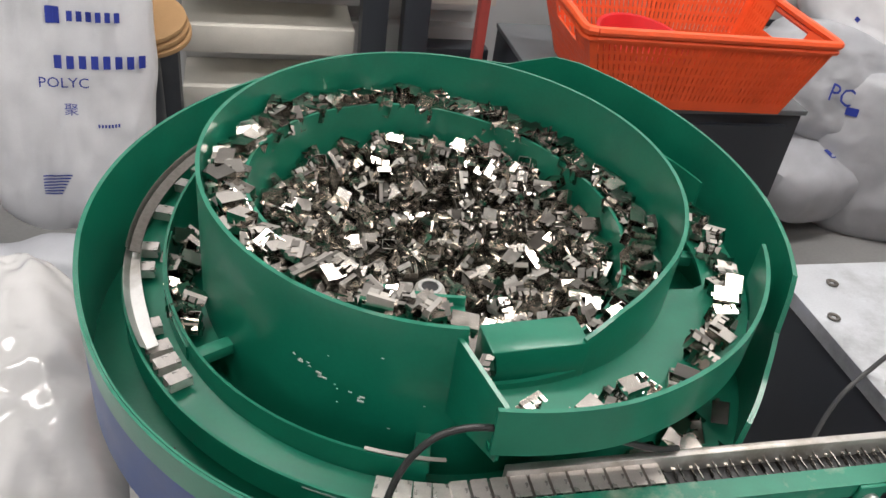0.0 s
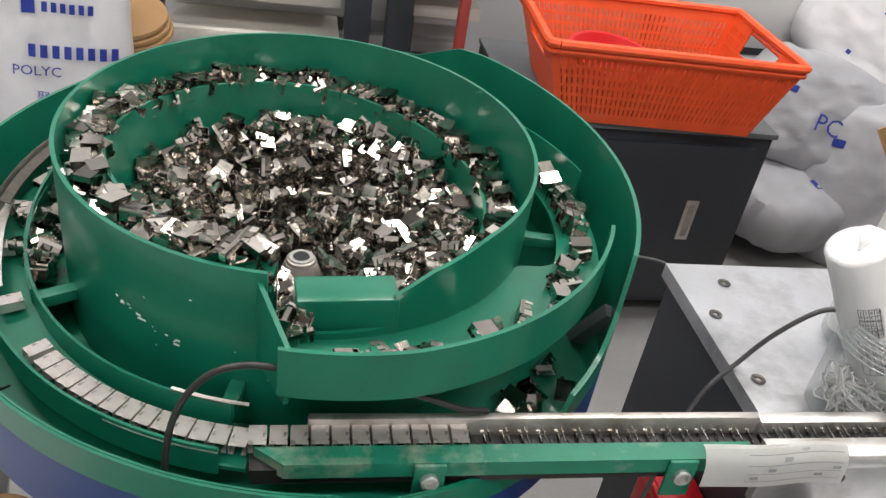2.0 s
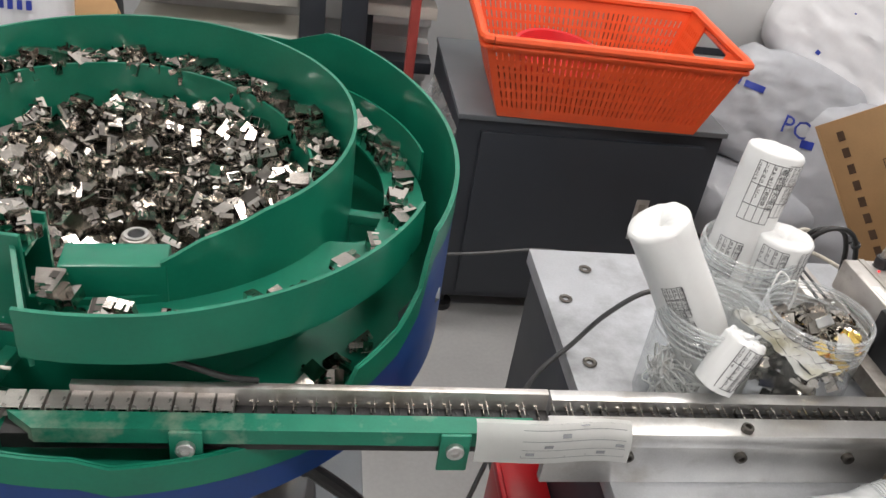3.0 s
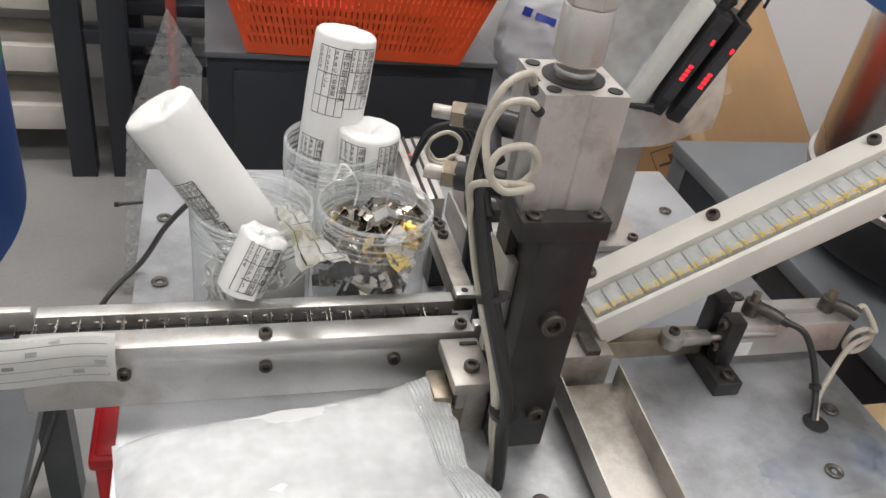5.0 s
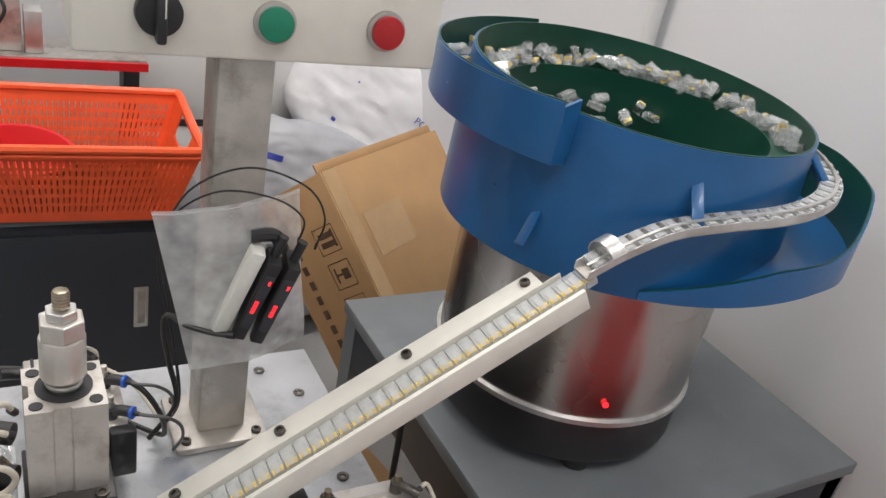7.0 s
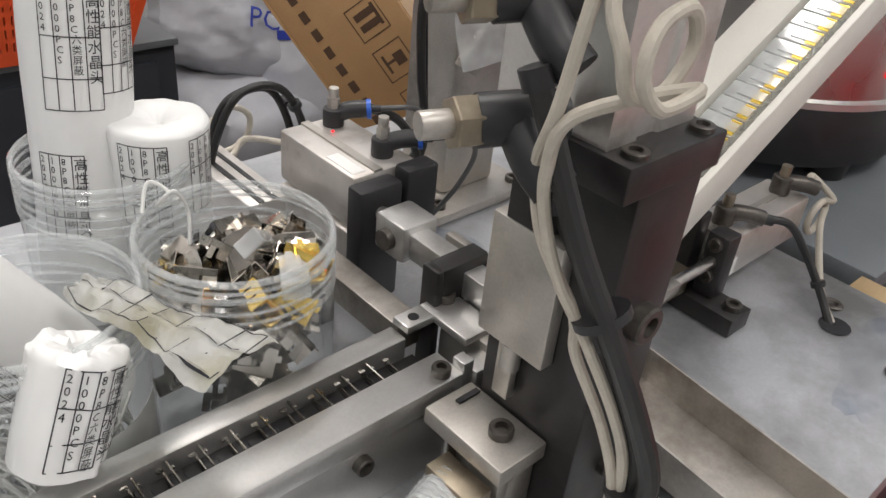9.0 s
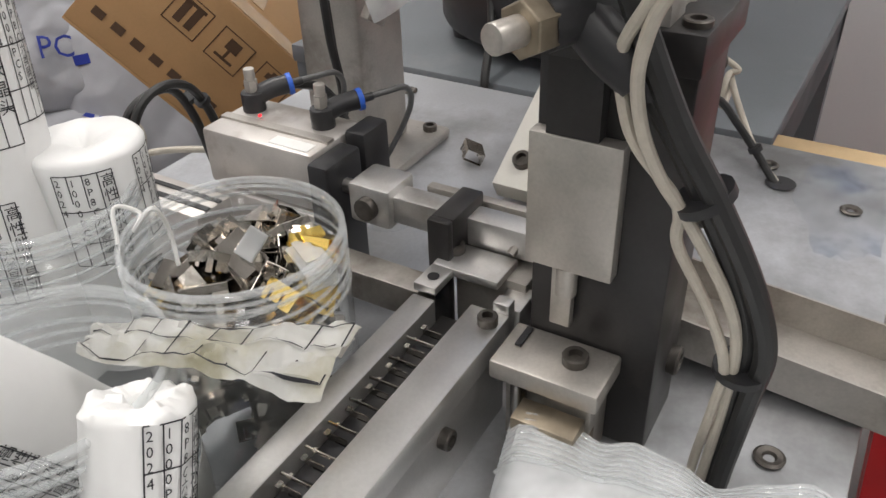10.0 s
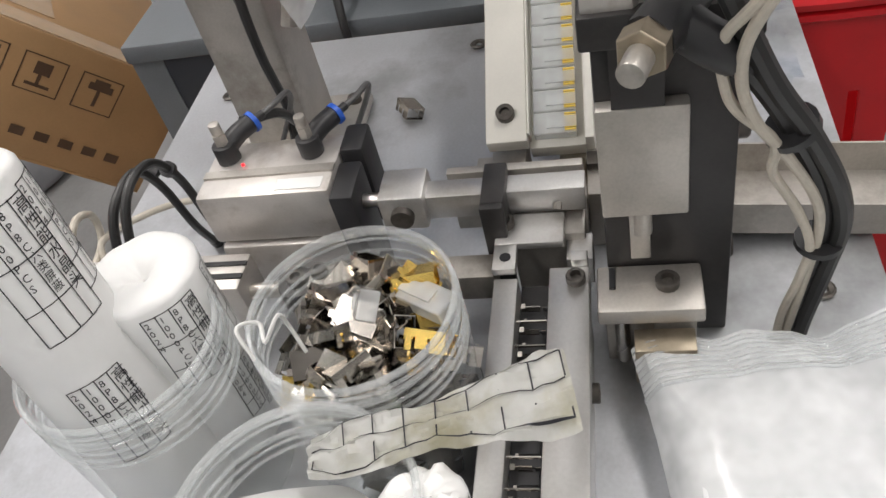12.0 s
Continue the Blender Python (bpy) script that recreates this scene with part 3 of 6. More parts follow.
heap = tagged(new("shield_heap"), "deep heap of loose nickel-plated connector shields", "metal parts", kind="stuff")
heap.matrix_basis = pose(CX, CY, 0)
part("shade_layer", bm, HEAP_SHADE, heap)["kind"] = "stuff"
SHELLS = [(np.array([v.co[:] for v in q.vertices]), [tuple(p.vertices) for p in q.polygons]) for q in (SHIELD, FRAMED)]
allv, allf = [], []
for k in range(1900):
    r = 0.138 * math.sqrt(rnd.random())
    if r < 0.026:
        continue
    a = rnd.random() * 2 * math.pi
    top = k > 1450
    z = heap_h(r, a) + (0.001 if top else -0.020 + 0.018 * rnd.random())
    tilt = (rnd.choice((0, 0, 180, 90)) if top else rnd.choice((0, 90, 90, 180, -90, 40))) + rnd.gauss(0, 20)
    m = pose(r * math.cos(a), r * math.sin(a), z, tilt, rnd.gauss(0, 25), rnd.uniform(0, 360)) @ Matrix.Translation((0, 0, -0.0037))
    M = np.array(m)
    base = len(allv)
    sv, sf = SHELLS[k % 5 % 2]
    allv += (sv @ M[:3, :3].T + M[:3, 3]).tolist()
    allf += [tuple(i + base for i in q) for q in sf]
me = bpy.data.meshes.new("upper_layer")
me.from_pydata(allv, [], allf)
me.materials.append(NICKEL)
up = new("upper_layer", me)
up.parent = heap
up["kind"] = "stuff"

# shields climbing the spiral, dropping on the tray and riding on round the outer track
riders = []
def on_path(s, off):
    """Angle, radius and height at the stretch s of the way: up the spiral to 258, over the outlet, then along the tray and track."""
    if s < 258:
        k = min(1, max(0, (-56 - s) / 25))
        return s, .162 + off - .03 * k, interp(max(s, -60), LIP) - .004 - .012 * k
    a = max(-93, s - 360)
    r1 = track_out(a) - .0175 + off * .7
    k = min(1, (s - 258) / 16)
    return s - 360 if k < 1 else a, .162 + off + (r1 - .162 - off) * k, .128 + (track_z(a) - .002 - .128) * k

def ride(s, off, dz, rot):
    a, r, z = on_path(s, off)
    return pose(CX + r * math.cos(radians(a)), CY + r * math.sin(radians(a)), z + dz, *rot[:2], rot[2] + a)

starts = [-112 + 368 * (k + rnd.random()) / 125 for k in range(125)] + [216 + 41 * (k + rnd.random()) / 16 for k in range(16)] + [262, 268, 275]
starts += [278 + 36 * (k + rnd.random()) / 10 for k in range(10)] + [312 + 92 * (k + rnd.random()) / 56 for k in range(56)] + [404 + 110 * (k + rnd.random()) / 20 for k in range(20)]
for s0 in starts:
    off = rnd.uniform(-.010, .004)
    tilt = rnd.choice((0, 0, 0, 90, 180, -90))
    rot = (tilt + rnd.gauss(0, 9), rnd.gauss(0, 8), rnd.choice((0, 90)) + rnd.gauss(0, 26))
    high = rnd.random() > (.5 if s0 < 258 else .62) and s0 > -50
    dz = .0008 + (.0075 if high else 0) + (.004 if abs(tilt) == 90 else .0075 if tilt == 180 else 0)
    riders.append((shield(ride(s0, off, dz, rot), "shields riding on the track", mesh=FRAMED if rnd.random() < .35 else None), s0, off, dz, rot))

def joined(name, label, poses, mesh=None):
    V, F = [], []
    for m in poses:
        M = np.array(m)
        sv, sf = SHELLS[len(V) % 3 % 2]
        n0 = len(V)
        V += (sv @ M[:3, :3].T + M[:3, 3]).tolist()
        F += [tuple(i + n0 for i in q) for q in sf]
    me = bpy.data.meshes.new(name)
    me.from_pydata(V, [], F)
    me.materials.append(NICKEL)
    return tagged(new(name, me), label, "metal parts", kind="stuff")
lay = []
for k in range(270):
    s0 = -55 + 312 * (k + rnd.random()) / 270
    lay.append(ride(s0, rnd.uniform(-.011, .004), .0006 + .003 * rnd.random(), (rnd.choice((0, 0, 90, 180)) + rnd.gauss(0, 14), rnd.gauss(0, 12), rnd.uniform(0, 360))))
joined("shield_layer", "lower layer of loose shields on the spiral track", lay)
fal = []
for k in range(20):
    a = rnd.uniform(-66, -28)
    r = rnd.uniform(.21, .25)
    fal.append(pose(CX + r * math.cos(radians(a)), CY + r * math.sin(radians(a)), .006 + rnd.random() * .008, rnd.uniform(-60, 200), rnd.gauss(0, 30), rnd.uniform(0, 360)))
for k in range(26):
    a = rnd.uniform(165, 200)
    r = rnd.uniform(.182, .2)
    fal.append(pose(CX + r * math.cos(radians(a)), CY + r * math.sin(radians(a)), .045 + rnd.random() * .014, rnd.uniform(-60, 200), rnd.gauss(0, 30), rnd.uniform(0, 360)))
joined("fallen_shields", "fallen shields lying in the outer bowl", fal)
part("pocket_floor", sweep(lambda a: [(.1785, .040), (.203, .038), (.203, .035), (.1785, .037)], 160, 204, 20), GREEN, feeder)
# shields that line up on the last bend: four wait, the others come sliding round
def on_bend(a):
    return pose(CX + .2205 * math.cos(radians(a)), CY + .2205 * math.sin(radians(a)), track_z(a) + .0005, 0, 0, a)

bend = []
for k in range(17):
    slot = 262 - 3.05 * (k + .5)
    a0 = slot if k < 4 else 210 - (0, 4.2, 8, 14, 30, 36, 48, 58, 64, 76, 90, 104, 118)[k - 4]
    bend.append((shield(on_bend(a0), "lined-up shields", mesh=TILE), a0, slot))

# ---- straight track from the bowl to the machine ----
track = thing("linear_track", "straight feeding track with worn green and bare steel sides", "feeding track")
part("back_strip", box(-.566, -.258, .0265, .0325, .030, .053, .0012), ALU, track, "grey steel back strip")
bm = nb()
vs = [bm.verts.new(p) for p in ((-.598, .0115, .046), (-.58, -.003, .046), (-.272, -.003, .046), (-.272, .0115, .046))]
f = bm.faces.new(vs)
ex = bmesh.ops.extrude_face_region(bm, geom=[f])
bmesh.ops.translate(bm, vec=(0, 0, -.012), verts=[v for v in ex["geom"] if isinstance(v, bmesh.types.BMVert)])
bmesh.ops.recalc_face_normals(bm, faces=bm.faces[:])
part("front_strip", bm, GREEN_W, track, "worn green front strip")
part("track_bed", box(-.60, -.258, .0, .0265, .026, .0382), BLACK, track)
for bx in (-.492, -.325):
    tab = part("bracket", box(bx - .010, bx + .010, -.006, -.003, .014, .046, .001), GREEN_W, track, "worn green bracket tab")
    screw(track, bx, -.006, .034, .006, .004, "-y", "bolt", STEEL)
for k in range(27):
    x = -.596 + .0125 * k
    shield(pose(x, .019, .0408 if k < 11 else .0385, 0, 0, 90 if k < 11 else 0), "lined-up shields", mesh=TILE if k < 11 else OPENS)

note = thing("paper_note", "creased white paper note taped to the feeding track", "paper note")
bm = nb()
def note_w(u, v):
    k = v / .028
    return Vector((-.313 + u, -.0085 + .018 * max(0, k - .45) - .003 * (1 - k) - .0012 * math.sin(u * 60), .029 + .026 * min(1, k * 1.35) + .0008 * math.sin(u * 90)))
g = [[bm.verts.new(note_w(.104 * i / 24, .028 * j / 6)) for j in range(7)] for i in range(25)]
for i in range(24):
    for j in range(6):
        bm.faces.new((g[i][j], g[i + 1][j], g[i + 1][j + 1], g[i][j + 1]))
bmesh.ops.solidify(bm, geom=bm.faces[:], thickness=.0003)
part("sheet", bm, PAPER, note)
rects = [(.03, .004 + .005 * k, .1, .0043 + .005 * k) for k in range(5)] + [(u, .004, u + .0003, .024) for u in (.03, .06, .074, .1)]
rects += [(.033 + .012 * k, .0055 + .005 * (k % 4), .039 + .012 * k, .0075 + .005 * (k % 4)) for k in range(6)]
bars("print", rects, GREYINK, note, lambda u, v: note_w(u, v) + Vector((0, -.0006, 0)))

# ---- machine base ----
base = thing("assembly_machine", "steel assembly machine with a ground and stained top plate", "machine")
part("top_plate", box(-.211, .301, -.135, .287, -.016, 0, .001), PLATE, base)
part("side_box", box(-.205, .293, -.128, .28, -.30, -.016), GREYC, base)
part("wood_edge", box(.295, .325, -.135, -.05, -.014, -.003, .001), WOOD, base, "pale plywood strip")
for sx, sy in ((-.162, .255), (-.193, .206), (.269, .209), (.238, .257), (.270, .075), (.236, -.107), (.270, -.055), (.03, -.106), (-.193, .12)):
    part("socket", sweep(lambda a: [(.0022, .0003), (.0058, .0003), (.0062, .0013), (.005, .002), (.003, .0015)], 0, 360, 16, (sx, sy)), SCREW, base)
for x0 in (-.2, .26):
    for y0 in (-.12, .24):
        part("leg", box(x0, x0 + .035, y0, y0 + .035, FZ, -.30), GREYC, base)
part("shelf", box(-.2, .295, -.12, .275, -.5, -.48), GREYC, base)

rb = thing("red_box", "small red plastic box fixed to the machine side", "plastic box")
part("box", box(-.247, -.2052, .07, .15, -.27, -.125, .006), RED, rb)
part("lid_rim", box(-.250, -.2052, .067, .153, -.140, -.128, .003), RED, rb)

# ---- feed rail ----
rail = thing("feed_rail", "ground steel feed rail with cap screws", "feed rail")
part("back_rail", box(-.256, .002, .0255, .036, .012, .049, .0008), STEEL, rail)
part("front_rail", box(-.262, .008, -.0045, .0125, .036, .048, .0008), STEEL, rail)
part("side_plate", box(-.262, .006, -.0032, .004, -.0, .0362, .0006), STEEL, rail)
# bed coloured black for the shade down in the slot
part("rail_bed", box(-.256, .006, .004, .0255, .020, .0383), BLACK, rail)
part("rail_foot", box(-.20, -.0, .004, .0255, 0, .020), STEEL_D, rail)
for x in (-.124, 0.0):
    screw(rail, x, .001, .048, .0042, .004)
for x in (-.206, -.124, -.043):
    screw(rail, x, -.0032, .028, .0042, .004, "-y")
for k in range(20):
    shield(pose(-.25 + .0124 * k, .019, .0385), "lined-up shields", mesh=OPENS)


# ---- press post with its air cylinder ----
post = thing("press_post", "black steel press post standing on the machine plate", "press post")
part("column", box(.010, .0445, -.062, -.012, 0, .168, .0012), BLACK, post)
part("cap_plate", box(-.004, .046, -.0655, -.009, .160, .1725, .001), BLACK, post, "dusty black cap plate")
screw(post, .028, -.062, .104, .0075, .006, "-y", "bolt")
screw(post, .034, -.062, .03, .006, .004, "-y", "bolt")
for x in (.0, .034):
    screw(post, x + .004, -.0605, .1725, .0042, .002)
cylp = thing("air_cylinder", "square aluminium air cylinder with a threaded coupling on top", "air cylinder")
bm = nb()
# grooved extruded body
X0, X1, Y0, Y1 = -.0015, .0425, -.0545, -.0105
prof = [(X0, Y0), (X0 + .014, Y0), (X0 + .015, Y0 + .0015), (X0 + .024, Y0 + .0015), (X0 + .025, Y0), (X1, Y0), (X1, Y1), (X0, Y1), (X0, Y0 + .028), (X0 + .003, Y0 + .026), (X0 + .003, Y0 + .016), (X0, Y0 + .014)]
lo = [bm.verts.new((x, y, .1725)) for x, y in prof]
hi = [bm.verts.new((x, y, .2365)) for x, y in prof]
for i in range(len(prof)):
    j = (i + 1) % len(prof)
    bm.faces.new((lo[i], lo[j], hi[j], hi[i]))
bm.faces.new(hi); bm.faces.new(lo[::-1])
bmesh.ops.recalc_face_normals(bm, faces=bm.faces[:])
part("body", bm, ALU, cylp, smooth=False)
for x in (X0 + .006, X1 - .006):
    for y in (Y0 + .006, Y1 - .006):
        part("corner_hole", cyl((x, y, .2366), .0038, .0006, seg=16), BLACKP, cylp)
RX, RY = .0205, -.0325
part("bore_seal", sweep(lambda a: [(.009, .2365), (.016, .2365), (.016, .2375), (.009, .2372)], 0, 360, 28, (RX, RY)), BLACKP, cylp)
rod = thing("piston_coupling", "turned steel piston coupling with hexagon nut and stud", "piston coupling")
rod.matrix_basis = pose(RX, RY, .2365)
part("washer", cyl((0, 0, .003), .0105, .003, seg=28, bev=.0006), STEEL, rod)
part("neck", cyl((0, 0, -.02), .005, .03, seg=20), STEEL_D, rod)
part("sleeve", cyl((0, 0, .009), .0128, .028, seg=32, bev=.0015), ALU, rod)
part("hexagon", cyl((0, 0, .037), .0132, .012, seg=6, bev=.0012), ALU, rod, smooth=False)
part("nut", cyl((0, 0, .049), .0092, .006, seg=6, bev=.0008), STEEL, rod, smooth=False)
part("stud", cyl((0, 0, .055), .0045, .012, seg=16, bev=.0012), BRASS, rod, "brownish threaded stud")
for k in range(5):
    part("thread", sweep(lambda a: [(.0043, .056 + .002 * k), (.0049, .057 + .002 * k), (.0043, .058 + .002 * k)], 0, 360, 16), BRASS, rod)
ram = thing("press_ram", "ground steel press ram block with a black slide", "press ram")
ram.matrix_basis = pose(0, 0, 0)
part("block", box(.003, .0098, -.0445, -.012, .080, .1315, .001), STEEL_D, ram)
part("slide", box(.0035, .0095, -.036, -.018, .1315, .160), BLACK, ram)
part("punch", box(.005, .009, -.030, -.022, .054, .080, .0005, bm=cyl((.0072, -.027, .068), .004, .012, seg=18)), STEEL_D, ram)
anvil = thing("anvil_block", "ground steel anvil block with a slot and cap screw", "anvil block")
part("body", box(-.006, .0095, -.046, -.010, .0, .0368, .0008), STEEL_D, anvil)
part("step_block", box(-.012, -.0062, -.047, -.030, .022, .0368, .0006), STEEL_D, anvil)
part("lower_step", box(-.0135, -.0062, -.047, -.026, .0, .0218, .0006), BRASS, anvil)
part("guide_pin", cyl((-.009, -.017, .006), .0032, .030, seg=14), STAINLESS, anvil)
part("top_plate", box(-.016, .0095, -.050, -.0075, .037, .0455, .0012), STEEL_D, anvil)
part("slot_insert", box(-.004, .0075, -.0150, -.0125, .0456, .0465), BLACKP, anvil)
part("front_tab", box(-.026, -.0142, -.046, -.0215, .010, .032, .0006), BRASS, anvil, "dull yellowish steel tab")
screw(anvil, -.002, -.036, .0455, .005, .004)
# flow valve and hoses at the post
valve = thing("flow_valve", "black elbow flow valve with a knurled brass screw", "flow valve")
for vz, s in ((.214, 1.0), (.180, 1.15)):
    part("elbow", tube([(-.008, -.042, vz), (-.02, -.036, vz), (-.03, -.03, vz - .001)], .0068 * s, 12), BLACKP, valve)
    part("collar", cyl((-.03, -.03, vz - .001), .0068 * s, .008, (-1, .35, 0), 6, bev=.0006), BRASS, valve, smooth=False)
    part("knob", cyl((-.037, -.0275, vz - .001), .0036 * s, .010, (-1, .35, 0), 18, bev=.0006), STEEL_D, valve)
    part("socket", tube([(-.02, -.036, vz), (-.022, -.046, vz - .008), (-.021, -.054, vz - .014)], .0062 * s, 12), BLACKP, valve)
def hose(name, pts, r, m, label, cat, ties=()):
    h = thing(name, label, cat)
    part("hose", tube(pts, r, 10, 8), m, h)
    d0 = Vector(pts[1]) - Vector(pts[0])
    part("end_collar", cyl(pts[0], r * 1.35, min(.006, d0.length * .4), tuple(d0), 12), BLACKP, h)
    for p, d in ties:
        part("cable_tie", cyl(Vector(p) - Vector(d) * .0015, r * (2.5 if r > .003 else 1.75), .003, d, 16), BLACKP, h)
    return h
hose("black_hose", [(-.021, -.054, .166), (-.018, -.064, .150), (-.014, -.075, .129), (-.008, -.086, .103), (-.002, -.0915, .078), (0, -.091, .058), (.006, -.089, .018), (.008, -.088, .002)], .0036, CABLE, "black air hose tied along the post", "hose", (((-.0145, -.0735, .132), (.15, -.45, -.85)), ((-.001, -.0915, .066), (.1, 0, -1))))
hose("black_hose", [(-.028, -.046, .2), (-.022, -.064, .158), (-.018, -.078, .133), (-.011, -.091, .104), (-.004, -.0975, .078), (-.002, -.096, .056), (.004, -.093, .018), (.006, -.092, .002)], .0036, CABLE, "black air hose tied along the post", "hose")
hose("cream_hose", [(-.006, -.05, .236), (-.012, -.056, .2475), (-.026, -.063, .244), (-.033, -.064, .225), (-.034, -.060, .195), (-.026, -.050, .174), (-.023, -.0515, .156), (-.021, -.056, .145), (-.020, -.066, .134), (-.019, -.0685, .127), (-.016, -.069, .115), (-.010, -.080, .091), (-.0065, -.087, .069), (-.004, -.086, .049), (.002, -.083, .02), (.003, -.082, .002)], .0018, HOSE, "thin cream hose looped beside the cylinder", "hose")
loop = [(-.008, -.066, .233), (-.016, -.07, .240), (-.027, -.07, .238), (-.032, -.068, .224)] + [(-.020 + .012 * math.cos(q), -.07 - .001 * q, .211 + .0115 * math.sin(q)) for q in (3.0, 4.1, 5.2, 6.3, 7.4, 8.6, 9.6, 10.7, 11.8)] + [(-.032, -.064, .194), (-.029, -.056, .175), (-.025, -.056, .157), (-.022, -.062, .140), (-.018, -.072, .124), (-.012, -.084, .1), (-.007, -.089, .08), (-.003, -.089, .055), (.004, -.086, .004)]
hose("cream_hose", loop, .0019, HOSE, "thin cream hose coiled in a small loop", "hose")

# ---- pusher unit behind the rail ----
push = thing("pusher_cylinder", "small aluminium pusher cylinder with black end bracket and fittings", "air cylinder")
part("body", box(.037, .079, .112, .180, .046, .076, .002), ALU, push)
part("lower_body", box(.035, .081, .112, .178, .018, .0445, .002), ALU, push)
part("groove_strip", box(.0505, .0555, .112, .179, .0758, .0772), STEEL_D, push)
part("rating_label", box(.0395, .047, .116, .139, .0759, .0764), PAPER, push, "small pale rating label")
part("end_bracket", box(.033, .060, .100, .112, .004, .074, .002, bm=box(.063, .084, .100, .112, .03, .078, .002)), BLACKP, push, "black end bracket")
for fy in (.170, .126):
    f = part("fitting", cyl((.066, fy, .074), .006, .012, seg=16, bev=.001, bm=tube([(.066, fy, .082), (.074, fy - .005, .085), (.082, fy - .011, .086)], .005, 12)), BLACKP, push)
    part("ring", cyl((.081, fy - .0105, .0858), .0056, .0025, (.8, -.6, .1), 16), FITBLUE, f, "blue release ring")
    part("screw_stem", cyl((.066, fy, .086), .0035, .006, seg=6, bm=cyl((.066, fy, .092), .0028, .006, seg=14, bev=.0004)), STEEL_D, f)
part("sensor_led", cyl((.0585, .160, .0772), .0009, .0008, seg=8), LED, push)
slide_base = thing("pusher_guide", "oiled steel guide block behind the feed rail", "guide block")
part("body", box(.026, .052, -.003, .030, .012, .050, .001), STEEL_D, slide_base)
part("bar_guide", box(.0535, .0585, -.003, .06, .03, .066, .0006), STEEL_D, slide_base)
part("bridge", box(.026, .053, .0305, .041, .050, .0715, .001), BLACK, slide_base, "blackened steel bridge")
part("bridge_leg", box(.022, .0262, .0305, .041, .012, .0715, .001), BLACK, slide_base)
pusher = thing("pusher_bar", "steel pusher bar with clamp jaw and lock screw", "pusher bar")
part("bar", box(.038, .050, -.004, .072, .0525, .066, .0008), STEEL, pusher)
part("jaw", box(.034, .056, .068, .090, .050, .070, .002), STEEL, pusher)
part("lock_screw", cyl((.030, .079, .06), .0055, .006, "x", 18, bev=.0005), SCREW, pusher)
part("piston_rod", cyl((.046, .088, .060), .0035, .03, "y", 14), STAINLESS, pusher)
cover = thing("cover_plate", "ground steel L-shaped cover plate over the rail end", "cover plate")
part("plate", box(.018, .037, .006, .0365, .0495, .0535, .0008), STEEL, cover)
part("lug", box(.003, .0182, .0262, .0365, .0495, .0535, .0008), STEEL, cover)
screw(cover, .030, .032, .0535, .0042, .004)
part("hole", cyl((.010, .031, .0536), .0025, .0003, seg=14), BLACKP, cover)
part("stop_screw", cyl((.036, .009, .0555), .002, .012, (.8, -.2, .5), 6), STEEL_D, cover)
stop = thing("end_stop", "small stepped steel end stop beside the rail", "end stop")
part("step", box(.014, .030, -.006, .0055, .03, .046, .0006), STEEL, stop)
part("tongue", box(.008, .0138, -.004, .003, .03, .052, .0006), STEEL, stop)
bar = thing("tie_bar", "long dark-edged steel tie bar bolted across the plate", "tie bar")
part("bar", box(.007, .021, .0372, .125, .030, .045, .0008), STEEL_D, bar)
part("pedestal", box(.007, .021, .104, .125, 0, .030), BLACK, bar)
for y in (.108, .120):
    screw(bar, .014, y, .045, .0042, .004)
well = thing("cover_box", "dark blackened steel box under the tie bar", "steel box")
part("box", box(-.10, .006, .0366, .0380, .0, .030, .0003), BLACK, well)
cyl2 = thing("slim_cylinder", "slim aluminium air cylinder with grooved sides and rod eye", "air cylinder")
part("body", box(.004, .028, .158, .262, .022, .048, .002), ALU, cyl2)
part("groove", box(.0105, .0135, .158, .262, .0478, .0488), BLACKP, cyl2)
part("groove", box(.019, .0215, .158, .262, .0478, .0488), BLACKP, cyl2)
part("sensor_led", cyl((.012, .228, .0488), .001, .0008, seg=8), LED, cyl2)
part("rod", cyl((.014, .135, .035), .004, .024, "y", 14), STEEL_D, cyl2)
part("rod_eye", cyl((.014, .133, .028), .010, .012, seg=24, bev=.001), BLACK, cyl2)
screw(cyl2, .014, .133, .04, .0048, .004)
part("fitting", tube([(.006, .25, .04), (-.006, .25, .042), (-.016, .247, .045)], .0055, 12), BLACKP, cyl2)
for d in (0, .009):
    hose("black_hose", [(.084, .206 + d, .0), (.074 - d * .3, .204 + d, .028), (.067 - d * .5, .203 + d, .064), (.055 - d * .4, .203 + d, .086 - d * .2), (.038 - d * .2, .204 + d, .092 - d * .6), (.023, .206 + d, .084 - d * .5), (.013 + d * .3, .210 + d, .058), (.009 + d * .4, .216 + d, .026)], .0024, CABLE, "black air hose arching beside the slim cylinder", "hose", (((.062, .203 + d, .076), (.55, 0, -.8)),))
for fy in (.170, .126):
    hose("grey_hose", [(.0835, fy - .0125, .086), (.093, fy - .020, .0875), (.108, fy - .022, .084), (.122, fy - .014, .066), (.128, fy + .004, .035), (.124, fy + .02, .008)], .0016, GREYCAB, "thin grey air hose bending down from a fitting", "hose")
for k in range(1):
    hose("black_hose", [(.082, .165 - .044 * (k % 2), .0855 - .004 * k), (.098, .15 - .03 * (k % 2), .078), (.112, .148, .05 + .006 * k), (.118, .16 + .006 * k, .018), (.112, .176 + .004 * k, .006), (.09, .20 + .01 * k, .005)], .0026, CABLE, "black air hose sagging to the column foot", "hose")
